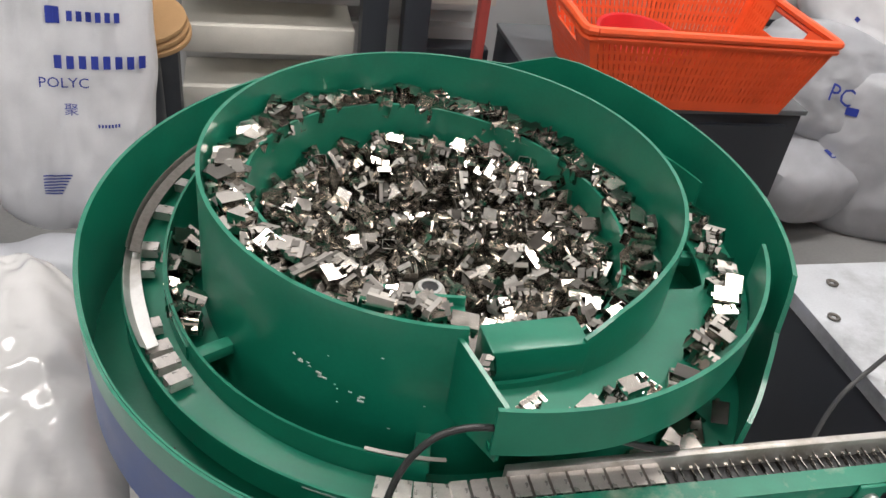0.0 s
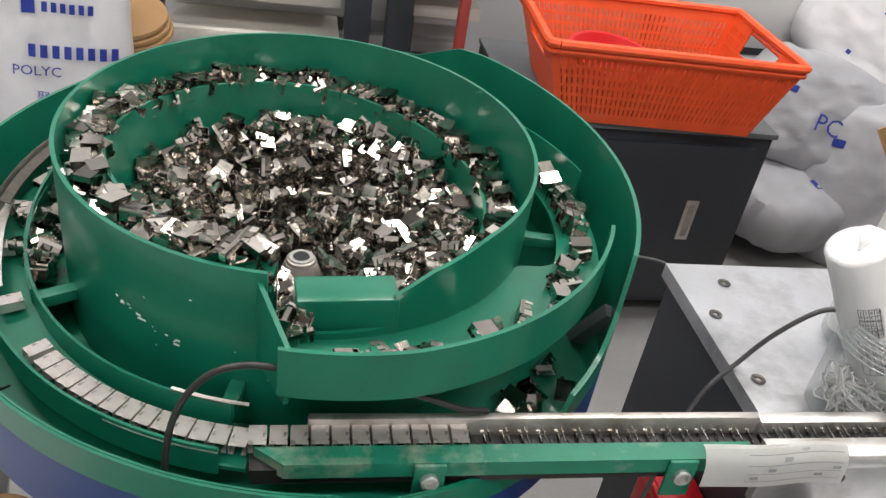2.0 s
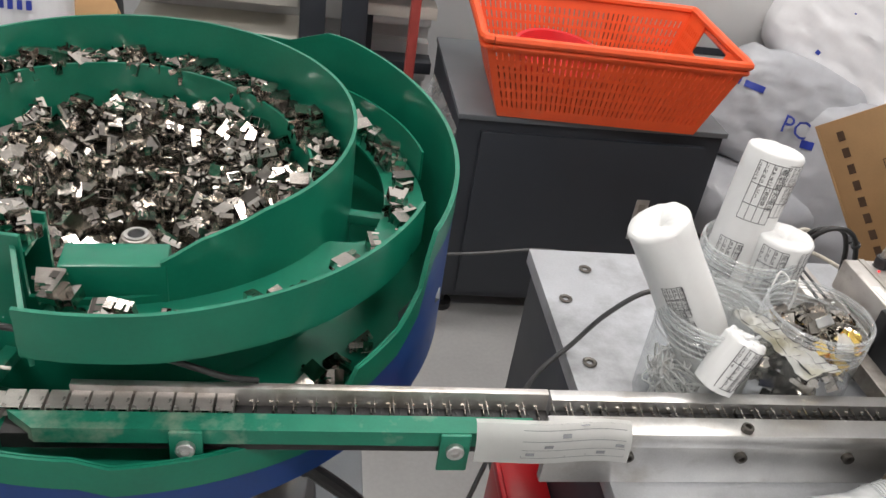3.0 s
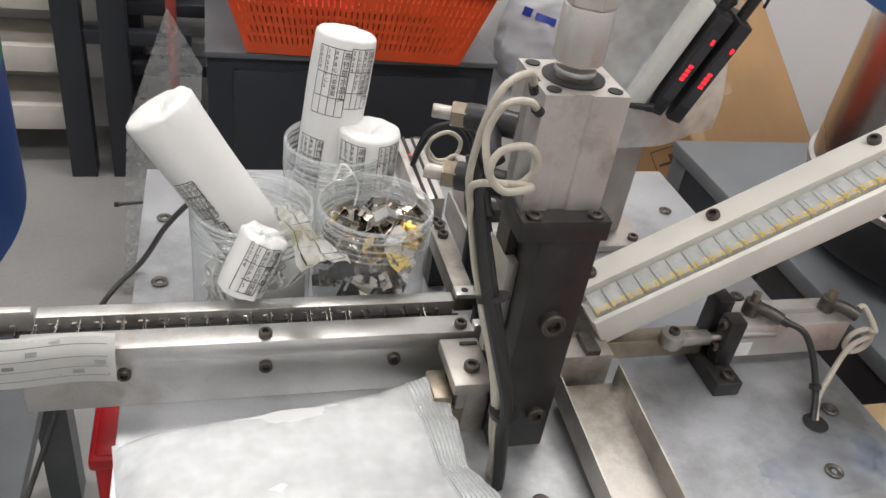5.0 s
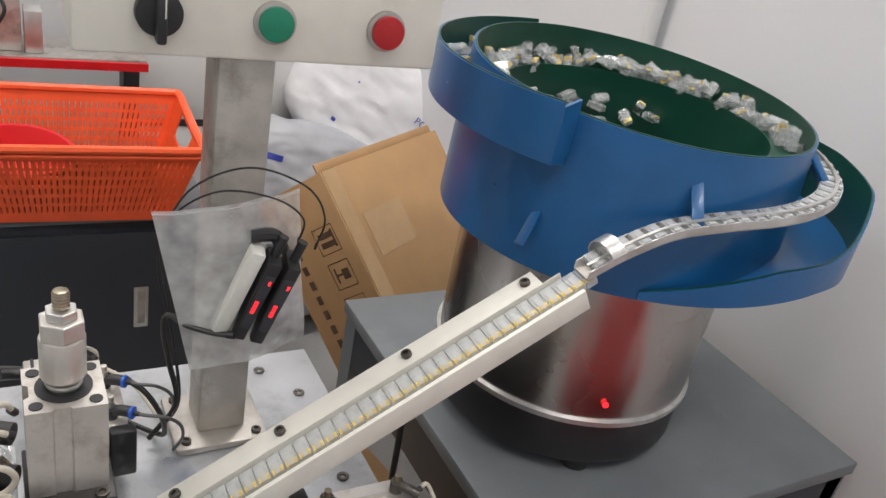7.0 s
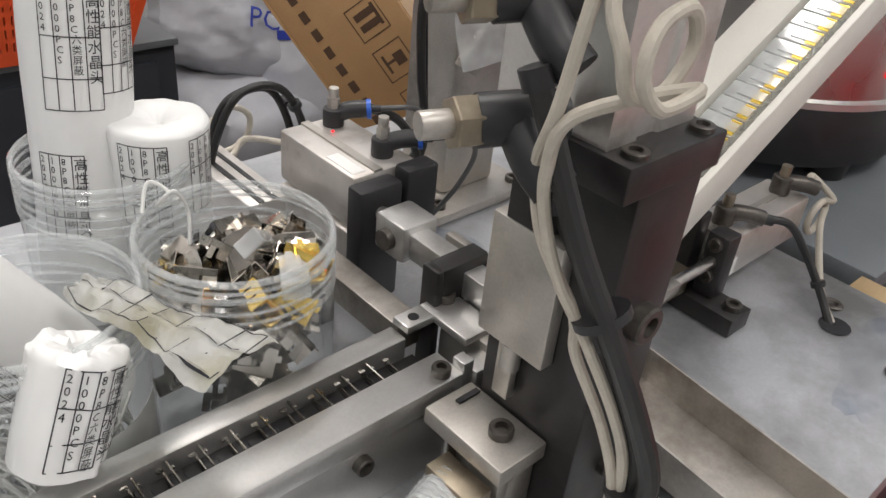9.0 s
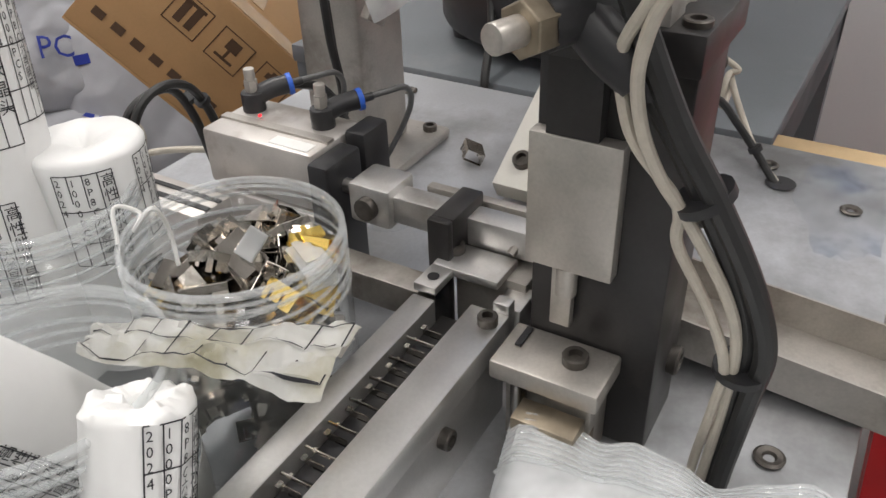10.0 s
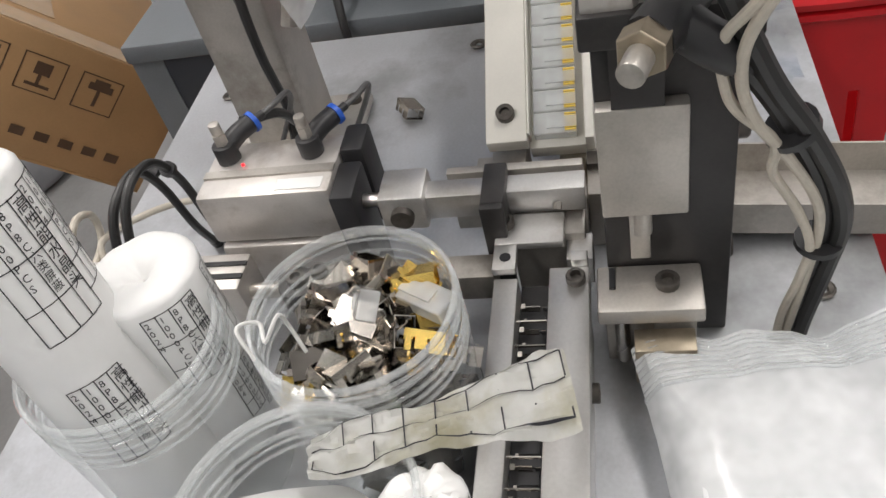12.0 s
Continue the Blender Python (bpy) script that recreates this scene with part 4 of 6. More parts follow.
hose("cream_hose", [(.03, .26, .02)] + [(.055 + .017 * math.cos(q), .272 + .005 * math.sin(q * .5), .034 + .017 * math.sin(q)) for q in (3.4, 4.5, 5.6, 6.7, 7.8, 8.9, 10, 11, 12)] + [(.1, .24, .02), (.12, .2, .004)], .0021, HOSE, "cream hose coiled in loops", "hose")

# ---- ejector unit on the right side of the plate ----
ej = thing("ejector_cylinder", "stained aluminium ejector cylinder on a black bracket", "air cylinder")
part("body", box(.207, .302, -.010, .020, .014, .043, .002), ALU, ej)
part("groove_strip", box(.207, .302, .002, .006, .0428, .044), STEEL_D, ej)
part("bracket", box(.186, .2065, -.034, .022, .0, .012, .001, bm=box(.193, .2065, -.016, -.002, .012, .052, .002, bm=box(.193, .2065, .004, .020, .012, .056, .002))), BLACK, ej, "black steel bracket")
screw(ej, .197, -.027, .012, .005, .004)
for z in (.026, .046):
    screw(ej, .193, -.009, z, .004, .003, "-x")
part("rating_label", box(.209, .222, -.0105, -.0101, .016, .028), PAPER, ej, "small printed label")
for fx in (.222, .288):
    f = part("fitting", cyl((fx, .005, .043), .0062, .012, seg=16, bev=.001, bm=tube([(fx, .005, .051), (fx + .008, -.004, .051), (fx + .015, -.011, .049)], .0048, 12)), SCREW, ej)
    part("screw_stem", cyl((fx, .005, .055), .0032, .007, seg=14), BRASS, f)
hose("dark_hose", [(.237, -.011, .049), (.25, -.022, .046), (.257, -.034, .03), (.256, -.05, .012), (.25, -.064, -.002)], .0024, CABLE, "dark air hose bending down into the plate", "hose", (((.2555, -.047, .017), (0, .6, 1)),))
loop = [(.303, -.006, .049), (.315, -.002, .05), (.318, -.018, .04)] + [(.312 + .011 * math.cos(q), -.014, .027 + .011 * math.sin(q)) for q in (1.2, .2, -.8, -1.8, -2.8, -3.8, -4.8, -5.8)] + [(.295, -.024, .03), (.272, -.04, .016), (.258, -.052, .008), (.252, -.066, -.003)]
hose("cream_hose", loop, .0021, HOSE, "cream hose in a small loop", "hose")
part("cable_hole", sweep(lambda a: [(.0005, .0004), (.0085, .0004), (.009, .0009), (.0005, .0008)], 0, 360, 20, (.250, -.066)), BLACKP, base)
eject = thing("ejector_rod", "greasy steel ejector rod with a clevis", "ejector rod")
part("rod", cyl((.150, -.009, .035), .0032, .06, "x", 14), STAINLESS, eject)
part("clevis", cyl((.126, -.009, .030), .0085, .011, seg=20, bev=.001, bm=box(.130, .156, -.014, -.004, .031, .039, .002)), STEEL_D, eject)
screw(eject, .126, -.009, .041, .004, .003)
guide = thing("ejector_guide", "brownish greasy steel guide strip on the plate", "guide strip")
part("strip", box(.062, .188, -.002, .012, .012, .028, .001), BRASS, guide)
part("block", box(.066, .104, -.022, -.003, .0, .036, .001), STEEL_D, guide)
part("notch", box(.083, .093, -.0225, -.003, .0362, .041, .0006), SCREW, guide)
chan = thing("waste_channel", "bent stainless sheet channel sloping off the plate", "channel")
def chan_pt(u, v, w):
    return Vector((.062 + v, -.026 - u, .012 + w - .09 * u))
bm = nb()
sec = [(0, .019), (0, 0), (.046, 0), (.046, .019), (.0448, .019), (.0448, .0012), (.0012, .0012), (.0012, .019)]
A = [bm.verts.new(chan_pt(0, v, w)) for v, w in sec]
Bv = [bm.verts.new(chan_pt(.25, v, w)) for v, w in sec]
for i in range(8):
    j = (i + 1) % 8
    bm.faces.new((A[i], A[j], Bv[j], Bv[i]))
bm.faces.new(A); bm.faces.new(Bv[::-1])
bmesh.ops.recalc_face_normals(bm, faces=bm.faces[:])
part("sheet", bm, STEEL_D, chan)
part("slot", box(-.012, .012, -.003, .003, -.0003, .0003, m=Matrix.Translation(chan_pt(.14, .0466, .012)) @ pose(0, 0, 0, 90, 0, 90)), WHITEP, chan)
fallen = shield(pose(.191, .114, .003, 28, 0, 35), "loose shields", "folded metal shield lying loose on the plate")

def stain(cx, cy, rx, ry, seed, m, label, rot=0):
    bm = nb()
    vs = []
    for k in range(40):
        q = 2 * math.pi * k / 40
        w = 1 + .35 * noise.noise(Vector((math.cos(q) * 1.6, math.sin(q) * 1.6, seed))) + .18 * noise.noise(Vector((math.cos(q) * 5, math.sin(q) * 5, seed)))
        x, y = rx * w * math.cos(q), ry * w * math.sin(q)
        c, s = math.cos(radians(rot)), math.sin(radians(rot))
        vs.append(bm.verts.new((min(.2995, cx + x * c - y * s), max(-.1335, cy + x * s + y * c), .0004)))
    bm.faces.new(vs)
    part("film_patch", bm, m, base, label, smooth=False)
stain(.235, -.10, .055, .022, 3, FILMB, "worn blue film remains", 12)
stain(.285, -.115, .02, .02, 6, FILMB, "worn blue film remains", 0)
stain(.115, .12, .02, .028, 9, FILMB, "worn blue film remains", 30)
# ---- plug chute and its clear plugs ----
SL = math.atan(.578)
def chute_m(u, v, w):
    return Vector((.094 + u * math.cos(SL) - w * math.sin(SL), v, .0545 + u * math.sin(SL) + w * math.cos(SL)))
CM = Matrix(((math.cos(SL), 0, -math.sin(SL), .094), (0, 1, 0, 0), (math.sin(SL), 0, math.cos(SL), .0545), (0, 0, 0, 1)))
chute = thing("plug_chute", "cream-coated sloping chute carrying a line of clear plugs", "chute")
chute.matrix_basis = CM
part("back_strip", box(-.004, .362, .0255, .0465, -.012, 0, .0008), CREAM, chute)
part("bed", box(-.004, .385, -.003, .0255, -.024, -.0115, .0006), CREAM, chute)
part("front_side", box(-.004, .385, -.0075, -.003, -.024, -.002, .0008), CREAM, chute)
part("guard_rail", box(.0, .38, .0245, .0253, -.0115, .0002), CREAM, chute)
for sx in (.011, .106, .228, .350):
    screw(chute, sx, .036, 0, .0048, .004)
chute_foot = thing("chute_foot", "stained steel block carrying the lower chute end", "steel block")
part("block", box(.085, .115, .028, .046, 0, .038, .001), STEEL_D, chute_foot)
for y in (.031, .042):
    screw(chute_foot, .085, y, .02, .004, .006, "-x")
part("lower_clamp", box(.093, .108, .0465, .056, .012, .03, .001), STEEL_D, chute_foot)

def plug_mesh():
    bm = nb()
    box(-.0108, .0108, -.0058, .0058, 0, .0078, .0007, bm=bm)
    box(-.0108, .004, -.003, .003, .0078, .0088, bm=bm)
    me = bpy.data.meshes.new("clear_plug")
    bm.to_mesh(me); bm.free()
    me.materials.append(PLUG)
    return me
PLUGM = plug_mesh()
PLUGL = PLUGM.copy()
PLUGL.materials.clear()
PLUGL.materials.append(PLUGC)
comb = [(-.005, .0071)]
for k in range(8):
    y0 = -.0047 + .00122 * k
    comb += [(y0, .0071), (y0, .0085), (y0 + .0007, .0085), (y0 + .0007, .0071)]
comb += [(.005, .0071), (.005, .0066), (-.005, .0066)]
pm = extruded(comb, -.0106, -.0050, lambda y, z, x: (x, y, z))
pins = bpy.data.meshes.new("contact_pins"); pm.to_mesh(pins); pm.free(); pins.materials.append(CONTACT)

def plug(m, group, label="clear plastic connector plug with gold contacts", pin=True):
    ob = tagged(new("clear_plug", PLUGL if group == "plugs in the bowl" else PLUGM), label, "connector plug", group)
    ob.matrix_basis = m
    if pin:
        p = new("contact_comb", pins); p.parent = ob; p["label"] = "gold contact pins"
    return ob
for k in range(33):
    plug(CM @ pose(.006 + .0122 * k, .0118, -.0112, 0, 0, 90), "plugs on the chute")

# ---- sensor column and control panel ----
col = thing("panel_column", "grey painted square steel column bolted to the plate", "column")
part("tube", box(.150, .196, .163, .207, .008, .40, .003), STEEL_D, col)
part("base_plate", box(.126, .216, .142, .226, 0, .008, .003), STEEL_D, col)
for x in (.137, .205):
    for y in (.152, .216):
        screw(col, x, y, .008, .0048, .004)
pan = thing("control_panel", "cream control box with black selector, green and red push buttons", "control panel")
pan.matrix_basis = pose(.187, .178, .43, 0, 0, -1)
part("box", box(-.142, .142, -.03, .06, -.045, .06, .004), CREAM, pan)
def push_button(x, m, nm):
    b = part(nm, cyl((x, -.034, -.014), .0165, .006, "y", 32, bev=.001), STAINLESS, pan, "chrome-ringed push button")
    part("cap", cyl((x, -.0395, -.014), .0135, .006, "y", 32, bev=.001), m, b)
push_button(.0, BUTTON_G, "green_button"); push_button(.092, BUTTON_R, "red_button")
s = part("selector", cyl((-.085, -.040, -.012), .0165, .010, "y", 28, bev=.001), BLACKP, pan, "black selector switch")
part("grip", box(-.0885, -.0815, -.052, -.040, -.031, .007, .002), BLACKP, s)
part("pointer", box(-.0835, -.0825, -.0524, -.052, -.012, .006), WHITEP, s)
amp = thing("sensor_amplifier", "two slim black sensor amplifiers with red digits and white mounting rail", "sensor amplifier")
AM = pose(.190, .128, .187, 8, 17, -8)
amp.matrix_basis = AM
for k, dx in enumerate((-.006, .011)):
    a = part("amplifier", box(dx - .006, dx + .006, -.016, .014, -.045, .042, .002), BLACKP, amp)
    part("display", box(dx - .004, dx + .004, -.0165, -.0161, -.03, .03), GREYC, a)
    for j in range(4):
        part("digit", box(dx - .0022, dx + .0012, -.0172, -.0167, -.012 + .0036 * j, -.0096 + .0036 * j), LED, a)
    part("indicator", box(dx + .001, dx + .003, -.0172, -.0167, .02, .024), LED, a)
    part("plug", cyl((dx, -.002, .042), .0042, .02, seg=12), BLACKP, a)
part("rail", box(-.028, -.015, -.012, .006, -.05, .045, .003), WHITEP, amp, "white plastic mounting rail")
part("arm", box(-.004, .012, -.002, .004, -.10, -.045, .001, m=Matrix.Rotation(radians(14), 4, "Y")), STEEL_D, amp)
part("clamp", tube([(-.03, .004, .05), (-.012, .004, .057), (.0, .004, .045)], .006, 8), BLACKP, amp)
hose("sensor_cable", [(.232, .124, .229), (.235, .118, .262), (.215, .118, .292), (.17, .13, .304), (.128, .15, .275), (.11, .158, .22), (.118, .16, .16), (.13, .165, .05), (.11, .17, .008)], .0009, CABLE, "thin black sensor cable in a high loop", "cable")
hose("sensor_cable", [(.216, .124, .236), (.216, .118, .262), (.19, .12, .281), (.15, .14, .279), (.118, .155, .25), (.108, .16, .2), (.12, .162, .14), (.132, .166, .05), (.112, .172, .008)], .0009, CABLE, "thin black sensor cable in a high loop", "cable")
hose("sensor_cable", [(.166, .12, .15), (.15, .13, .148), (.13, .14, .152), (.116, .15, .158), (.113, .155, .14), (.12, .16, .1), (.128, .162, .05), (.105, .165, .01)], .0026, CABLE, "grey-black cable tied to the column", "cable")
bagm = nb()
def bag_w(u, v):
    a = Vector((.098, .14, .264)).lerp(Vector((.216, .135, .283)), u); b = Vector((.134, .14, .104)).lerp(Vector((.240, .145, .122)), u)
    p = a.lerp(b, v)
    return p + Vector((0, .008 * noise.noise(Vector((u * 3, v * 3, 1))) + .01 * math.sin(u * 3.1) * -1, 0))
gr = [[bagm.verts.new(bag_w(i / 14, j / 16)) for j in range(17)] for i in range(15)]
for i in range(14):
    for j in range(16):
        bagm.faces.new((gr[i][j], gr[i + 1][j], gr[i + 1][j + 1], gr[i][j + 1]))
pbag = thing("plastic_bag", "clear plastic bag hung over the sensor amplifier", "plastic bag")
part("film", bagm, HAZY, pbag)
part("seal", tube([bag_w(i / 14, .02) for i in range(15)], .0007, 5, 2), BAG, pbag)

# ---- jars with label rolls and spare parts ----
def jar(x, y, rot=0):
    j = thing("plastic_jar", "clear plastic screw-top jar without lid", "jar", "jars beside the rail")
    j.matrix_basis = pose(x, y, 0, 0, 0, rot)
    R, Hj = .0395, .094
    body = [(.0005, .0), (R - .003, .0), (R, .004), (R, .070), (R - .002, .076), (R - .0005, .079), (R - .0005, .0815), (R - .002, .083), (R - .0005, .085), (R - .0005, .087), (R - .002, .0885), (R - .001, .0925), (R - .002, Hj)]
    inner = [(r - .0011, z + (.001 if i < 3 else 0)) for i, (r, z) in enumerate(body)][1:]
    part("wall", sweep(lambda a: body, 0, 360, 48, closed=False), PETJ, j)
    part("thread", tube([((R - .0002) * math.cos(q * .4), (R - .0002) * math.sin(q * .4), .0785 + .0007 * q) for q in range(16)], .0008, 5, 3), PETR, j)
    for z in (.071, .0755, .080, .0865, .0895):
        part("ring", sweep(lambda a: [(R - .0006, z), (R + .0003, z), (R + .0007, z + .0005), (R + .0003, z + .001), (R - .0006, z + .001)], 0, 360, 48), PETR, j)
    part("rim", sweep(lambda a: [(R - .0022, .0925), (R + .0002, .0925), (R + .0004, .0938), (R - .0002, .0945), (R - .0018, .0945)], 0, 360, 48), PETR, j)
    return j
jar(-.047, .078); jar(-.1285, .080); jar(-.062, .168)

def roll(p0, p1, r, rot, blocks, label, printed=True, seed=0, crush=1.0):
    """A roll of printed label film between two points."""
    p0, p1 = Vector(p0), Vector(p1)
    d = p1 - p0
    L = d.length
    ob = thing("label_roll", label, "label roll", "rolls of printed labels")
    zx = d.normalized(); xx = (Vector((1, 0, 0)) - zx * zx.x).normalized(); yx = zx.cross(xx)
    q = Matrix((xx, yx, zx)).transposed().to_4x4()
    ob.matrix_basis = Matrix.Translation(p0) @ q @ Matrix.Rotation(radians(rot), 4, "Z")
    def rr(a, z):
        return r * (1 + .012 * crush * math.sin(radians(a) * 2 + seed + z * 60) + .006 * crush * crush * noise.noise(Vector((math.cos(radians(a)) * 2, math.sin(radians(a)) * 2, z * 40 + seed))))
    def edge(a):
        return .0006 * crush * noise.noise(Vector((math.cos(radians(a)) * 2.5, math.sin(radians(a)) * 2.5, seed * 3)))
    n = 10
    part("film", sweep(lambda a: [(.0012, L - .006), (.0032, L - .0035 + edge(a) * .5), (r * .3, L - .0008 + edge(a)), (r * .62, L + .0008 + edge(a + 90)), (rr(a, L) - .0028, L + .0004 + edge(a)), (rr(a, L) - .0009, L - .0008 + edge(a))] + [(rr(a, L * (n - i) / n), L * (n - i) / n - (.0026 if i == 0 else 0)) for i in range(n + 1)] + [(.0022, 0)], 0, 360, 56), FILMW, ob)
    def warp(u, v):
        a = u / r
        z = v
        R2 = rr(math.degrees(a), z) + .0003
        return Vector((R2 * math.cos(a), R2 * math.sin(a), z))
    if not printed:
        return ob
    CH = ("高性能水晶头", "8P8C六类屏蔽", "1000PCS", "2024")
    for ang, z0, hgt, wid in blocks:
        u0 = radians(ang) * r
        t = .00022
        rects = []
        for k in range(5):
            u = u0 + wid * k / 4
            rects.append((u - t, z0, u + t, z0 + hgt))
        for k in range(4):
            z = z0 + hgt * (0, .27, .62, 1)[k]
            rects.append((u0, z - t, u0 + wid, z + t))
        bars("rule", rects, BLACKINK, ob, warp)
        # columns of characters, reading down the label
        for c, txt in enumerate(CH):
            s = min(.0042, hgt / (len(txt) * .85 + .3)) if c else min(.0062, hgt / 6.6)
            for i, chx in enumerate(txt):
                letters("print", chx, s, BLACKINK, ob, lambda x, y, c=c, i=i, s=s: warp(u0 + wid * (3 - c) / 4 + .0006 + x * .95, z0 + hgt - (i + 1) * s * 1.02 + y))
    return ob
roll((-.076, .172, .010), (-.0565, .191, .171), .0228, 0, ((215, .105, .05, .024), (285, .062, .036, .022), (275, .112, .045, .02), (200, .045, .04, .02), (340, .08, .05, .02)), "tall white roll of printed labels standing in a jar", seed=1, crush=1.4)
roll((-.042, .160, .008), (-.039, .161, .108), .0232, 0, ((200, .055, .04, .022), (280, .06, .036, .02), (240, .02, .03, .018), (350, .055, .035, .02)), "short white roll of printed labels standing in a jar", seed=2, crush=1.4)
roll((-.110, .090, .03), (-.185, .098, .152), .0225, 0, ((215, .03, .035, .018), (255, .012, .026, .018), (225, .07, .03, .014)), "plain white label roll leaning out of a jar", seed=5, crush=2.0)
roll((-.138, .036, .058), (-.122, .042, .095), .0145, 20, ((215, .004, .034, .02), (290, .006, .03, .018)), "loose crumpled scrap of printed label roll hanging from the jars", seed=7, crush=4.5)
# flattened, stained strip of labels lying across the jar rims
st = nb()
def strip_w(u, v):
    a, b = Vector((-.108, .080, .090)), Vector((-.090, -.003, .105))
    d = (b - a).normalized(); s = d.cross(Vector((0, 0, 1))).normalized()
    wv = .007 + .007 * u + .002 * math.sin(u * 9)
    return a.lerp(b, u) + s * (v - .5) * 2 * wv + Vector((0, 0, .005 * math.sin(v * 3.1) * (.4 + .6 * u) + .0045 * noise.noise(Vector((u * 6, v * 4, 2))) + .0022 * noise.noise(Vector((u * 15, v * 9, 5))) - .004 * u))
gr = [[st.verts.new(strip_w(i / 36, j / 14)) for j in range(15)] for i in range(37)]
for i in range(36):
    for j in range(14):
        st.faces.new((gr[i][j], gr[i + 1][j], gr[i + 1][j + 1], gr[i][j + 1]))
bmesh.ops.solidify(st, geom=st.faces[:], thickness=.0006)
sto = thing("label_strip", "stained crumpled strip of labels lying over the jars", "label strip")
part("strip", st, DIRTYP, sto)
bars("rule", [(.02 + .12 * k, .12, .026 + .12 * k, .9) for k in range(9)] + [(0.02, .49, .98, .51), (.02, .11, .98, .13), (.02, .88, .98, .9)], BLACKINK, sto, lambda u, v: strip_w(u, v) + Vector((0, 0, .0009)), n=8)
# contents of the jars
low = []
for k in range(120):
    a, r = rnd.random() * 6.28, .031 * math.sqrt(rnd.random())
    z = .010 + .052 * (k / 66) if k < 66 else .058 + .020 * (k - 66) / 54
    gold = k in (118, 113, 108, 96, 85, 74, 60, 45)
    if k < 66 and not gold:
        low.append(pose(-.047 + r * math.cos(a), .078 + r * math.sin(a), z, rnd.uniform(-70, 70), rnd.uniform(-60, 60), rnd.uniform(0, 360)))
        continue
    ob = shield(pose(-.047 + r * math.cos(a), .078 + r * math.sin(a), z, rnd.uniform(-70, 70), rnd.uniform(-60, 60), rnd.uniform(0, 360)), "shields in the jar", "folded metal shield loose in a jar")
    if gold:
        g = SHIELD.copy(); g.materials.clear(); g.materials.append(GOLD); ob.data = g
        ob["label"] = "gold-coloured folded metal shield loose in a jar"
    elif k % 13 == 1:
        plug(ob.matrix_basis @ pose(.012, .004, .006, 30), "plugs in the jar", "clear connector plug loose in a jar", False)
joined("jar_shields", "folded metal shields heaped at the bottom of a jar", low)
strand = tagged(new("plastic_strands"), "tangle of thin white plastic strands in a jar", "plastic strands", kind="stuff")
bm = nb()
for k in range(60):
    a0 = rnd.random() * 6.28
    pts = []
    for i in range(5):
        a = a0 + i * rnd.uniform(.5, 1.1); r = rnd.uniform(.012, .034)
        pts.append((-.1285 + r * math.cos(a), .080 + r * math.sin(a), rnd.uniform(.004, .046)))
    tube(pts, .0007, 4, 4, bm=bm)
part("tangle", bm, FIBRE, strand)["kind"] = "stuff"
hook = thing("plastic_string", "thin white string looped over the jar rim", "string")
part("string", tube([(-.072, .108, .094), (-.066, .113, .104), (-.060, .108, .100), (-.067, .104, .098), (-.062, .098, .106), (-.056, .100, .094), (-.058, .097, .08)], .0008, 6), FIBRE, hook)
lab = thing("jar_label", "white jar label with a red band behind the rail", "label")
part("paper", sweep(lambda a: [(.0392, .006), (.0394, .006), (.0394, .05), (.0392, .05)], 250, 330, 20, (-.1285, .080)), PAPER, lab)
part("red_band", sweep(lambda a: [(.0395, .009), (.0397, .009), (.0397, .014), (.0395, .014)], 250, 330, 20, (-.1285, .080)), RED, lab)
letters("print", "ALL", .008, BLACKINK, lab, lambda x, y: Vector((-.1285 + .0399 * math.cos(radians(290) + x / .04), .080 + .0399 * math.sin(radians(290) + x / .04), .018 + y)))

# ---- zip bag in front of the rail ----
zb = thing("zip_bag", "full milky plastic zip bag lying before the rail", "plastic bag")
zb.matrix_basis = pose(-.109, -.107, .0165, 0, 0, 8)
fill = pillow("filling", (.170, .136, .036), MILK, zb, 3, power=.24, wrinkle=.0012)
fb = nb()
def film_w(u, v, s):
    """Upper film: stretched over the filling, then flat and wavy towards the zip end."""
    e = max(0, (u - .80) / .20)
    top = .019 * (1 - abs(2 * v - 1) ** 4) ** .5 * min(1, (u / .12) ** .5) * (1 - .75 * e ** 1.3)
    wave = .0035 * math.sin(v * 21 + .6) * e + .0012 * math.sin(v * 47) * e + .0009 * noise.noise(Vector((u * 6, v * 6, s)))
    return Vector((-.092 + .19 * u + .004 * math.sin(v * 9) * e, (v - .5) * (.142 + .006 * e), s * top + wave + .008 * e))
for s in (1, -.8):
    gr = [[fb.verts.new(film_w(i / 30, j / 36, s)) for j in range(37)] for i in range(31)]
    for i in range(30):
        for j in range(36):
            fb.faces.new((gr[i][j], gr[i + 1][j], gr[i + 1][j + 1], gr[i][j + 1]))
part("film", fb, ZIPF, zb, "clear wrinkled film with zip seal")
for k in range(8):
    part("zip_ridge", tube([film_w(.885 + .0145 * k, j / 24, 1) + Vector((0, 0, .0006)) for j in range(25)], .0011 if k == 0 else .00045, 5, 2), BAG, zb)


# ---- second bowl feeder ----
BX, BY = .619, .200
blue = thing("bowl_feeder", "blue enamelled vibratory bowl feeder with green lining and clear plugs", "bowl feeder")
blue.matrix_basis = pose(BX, BY, 0)
def rim2(a):
    return .365 + .012 * math.sin(radians(a - 20)) + .004
part("upper_wall", sweep(lambda a: [(.194, .205), (.1958, .205), (.1903, rim2(a)), (.1885, rim2(a))], -180, 180, 110), BLUE, blue)
part("upper_lining", sweep(wallsec(.1865, .249, lambda a: rim2(a) + .001, .0018), -180, 180, 110), GREEN_D, blue, "dark green lining")
part("underside", sweep(lambda a: [(.1955, .209), (.1955, .204), (.160, .188), (.158, .192)], -180, 180, 90), BLUE, blue)
part("inner_floor", cyl((0, 0, .245), .186, .004, seg=64), GREEN_D, blue)
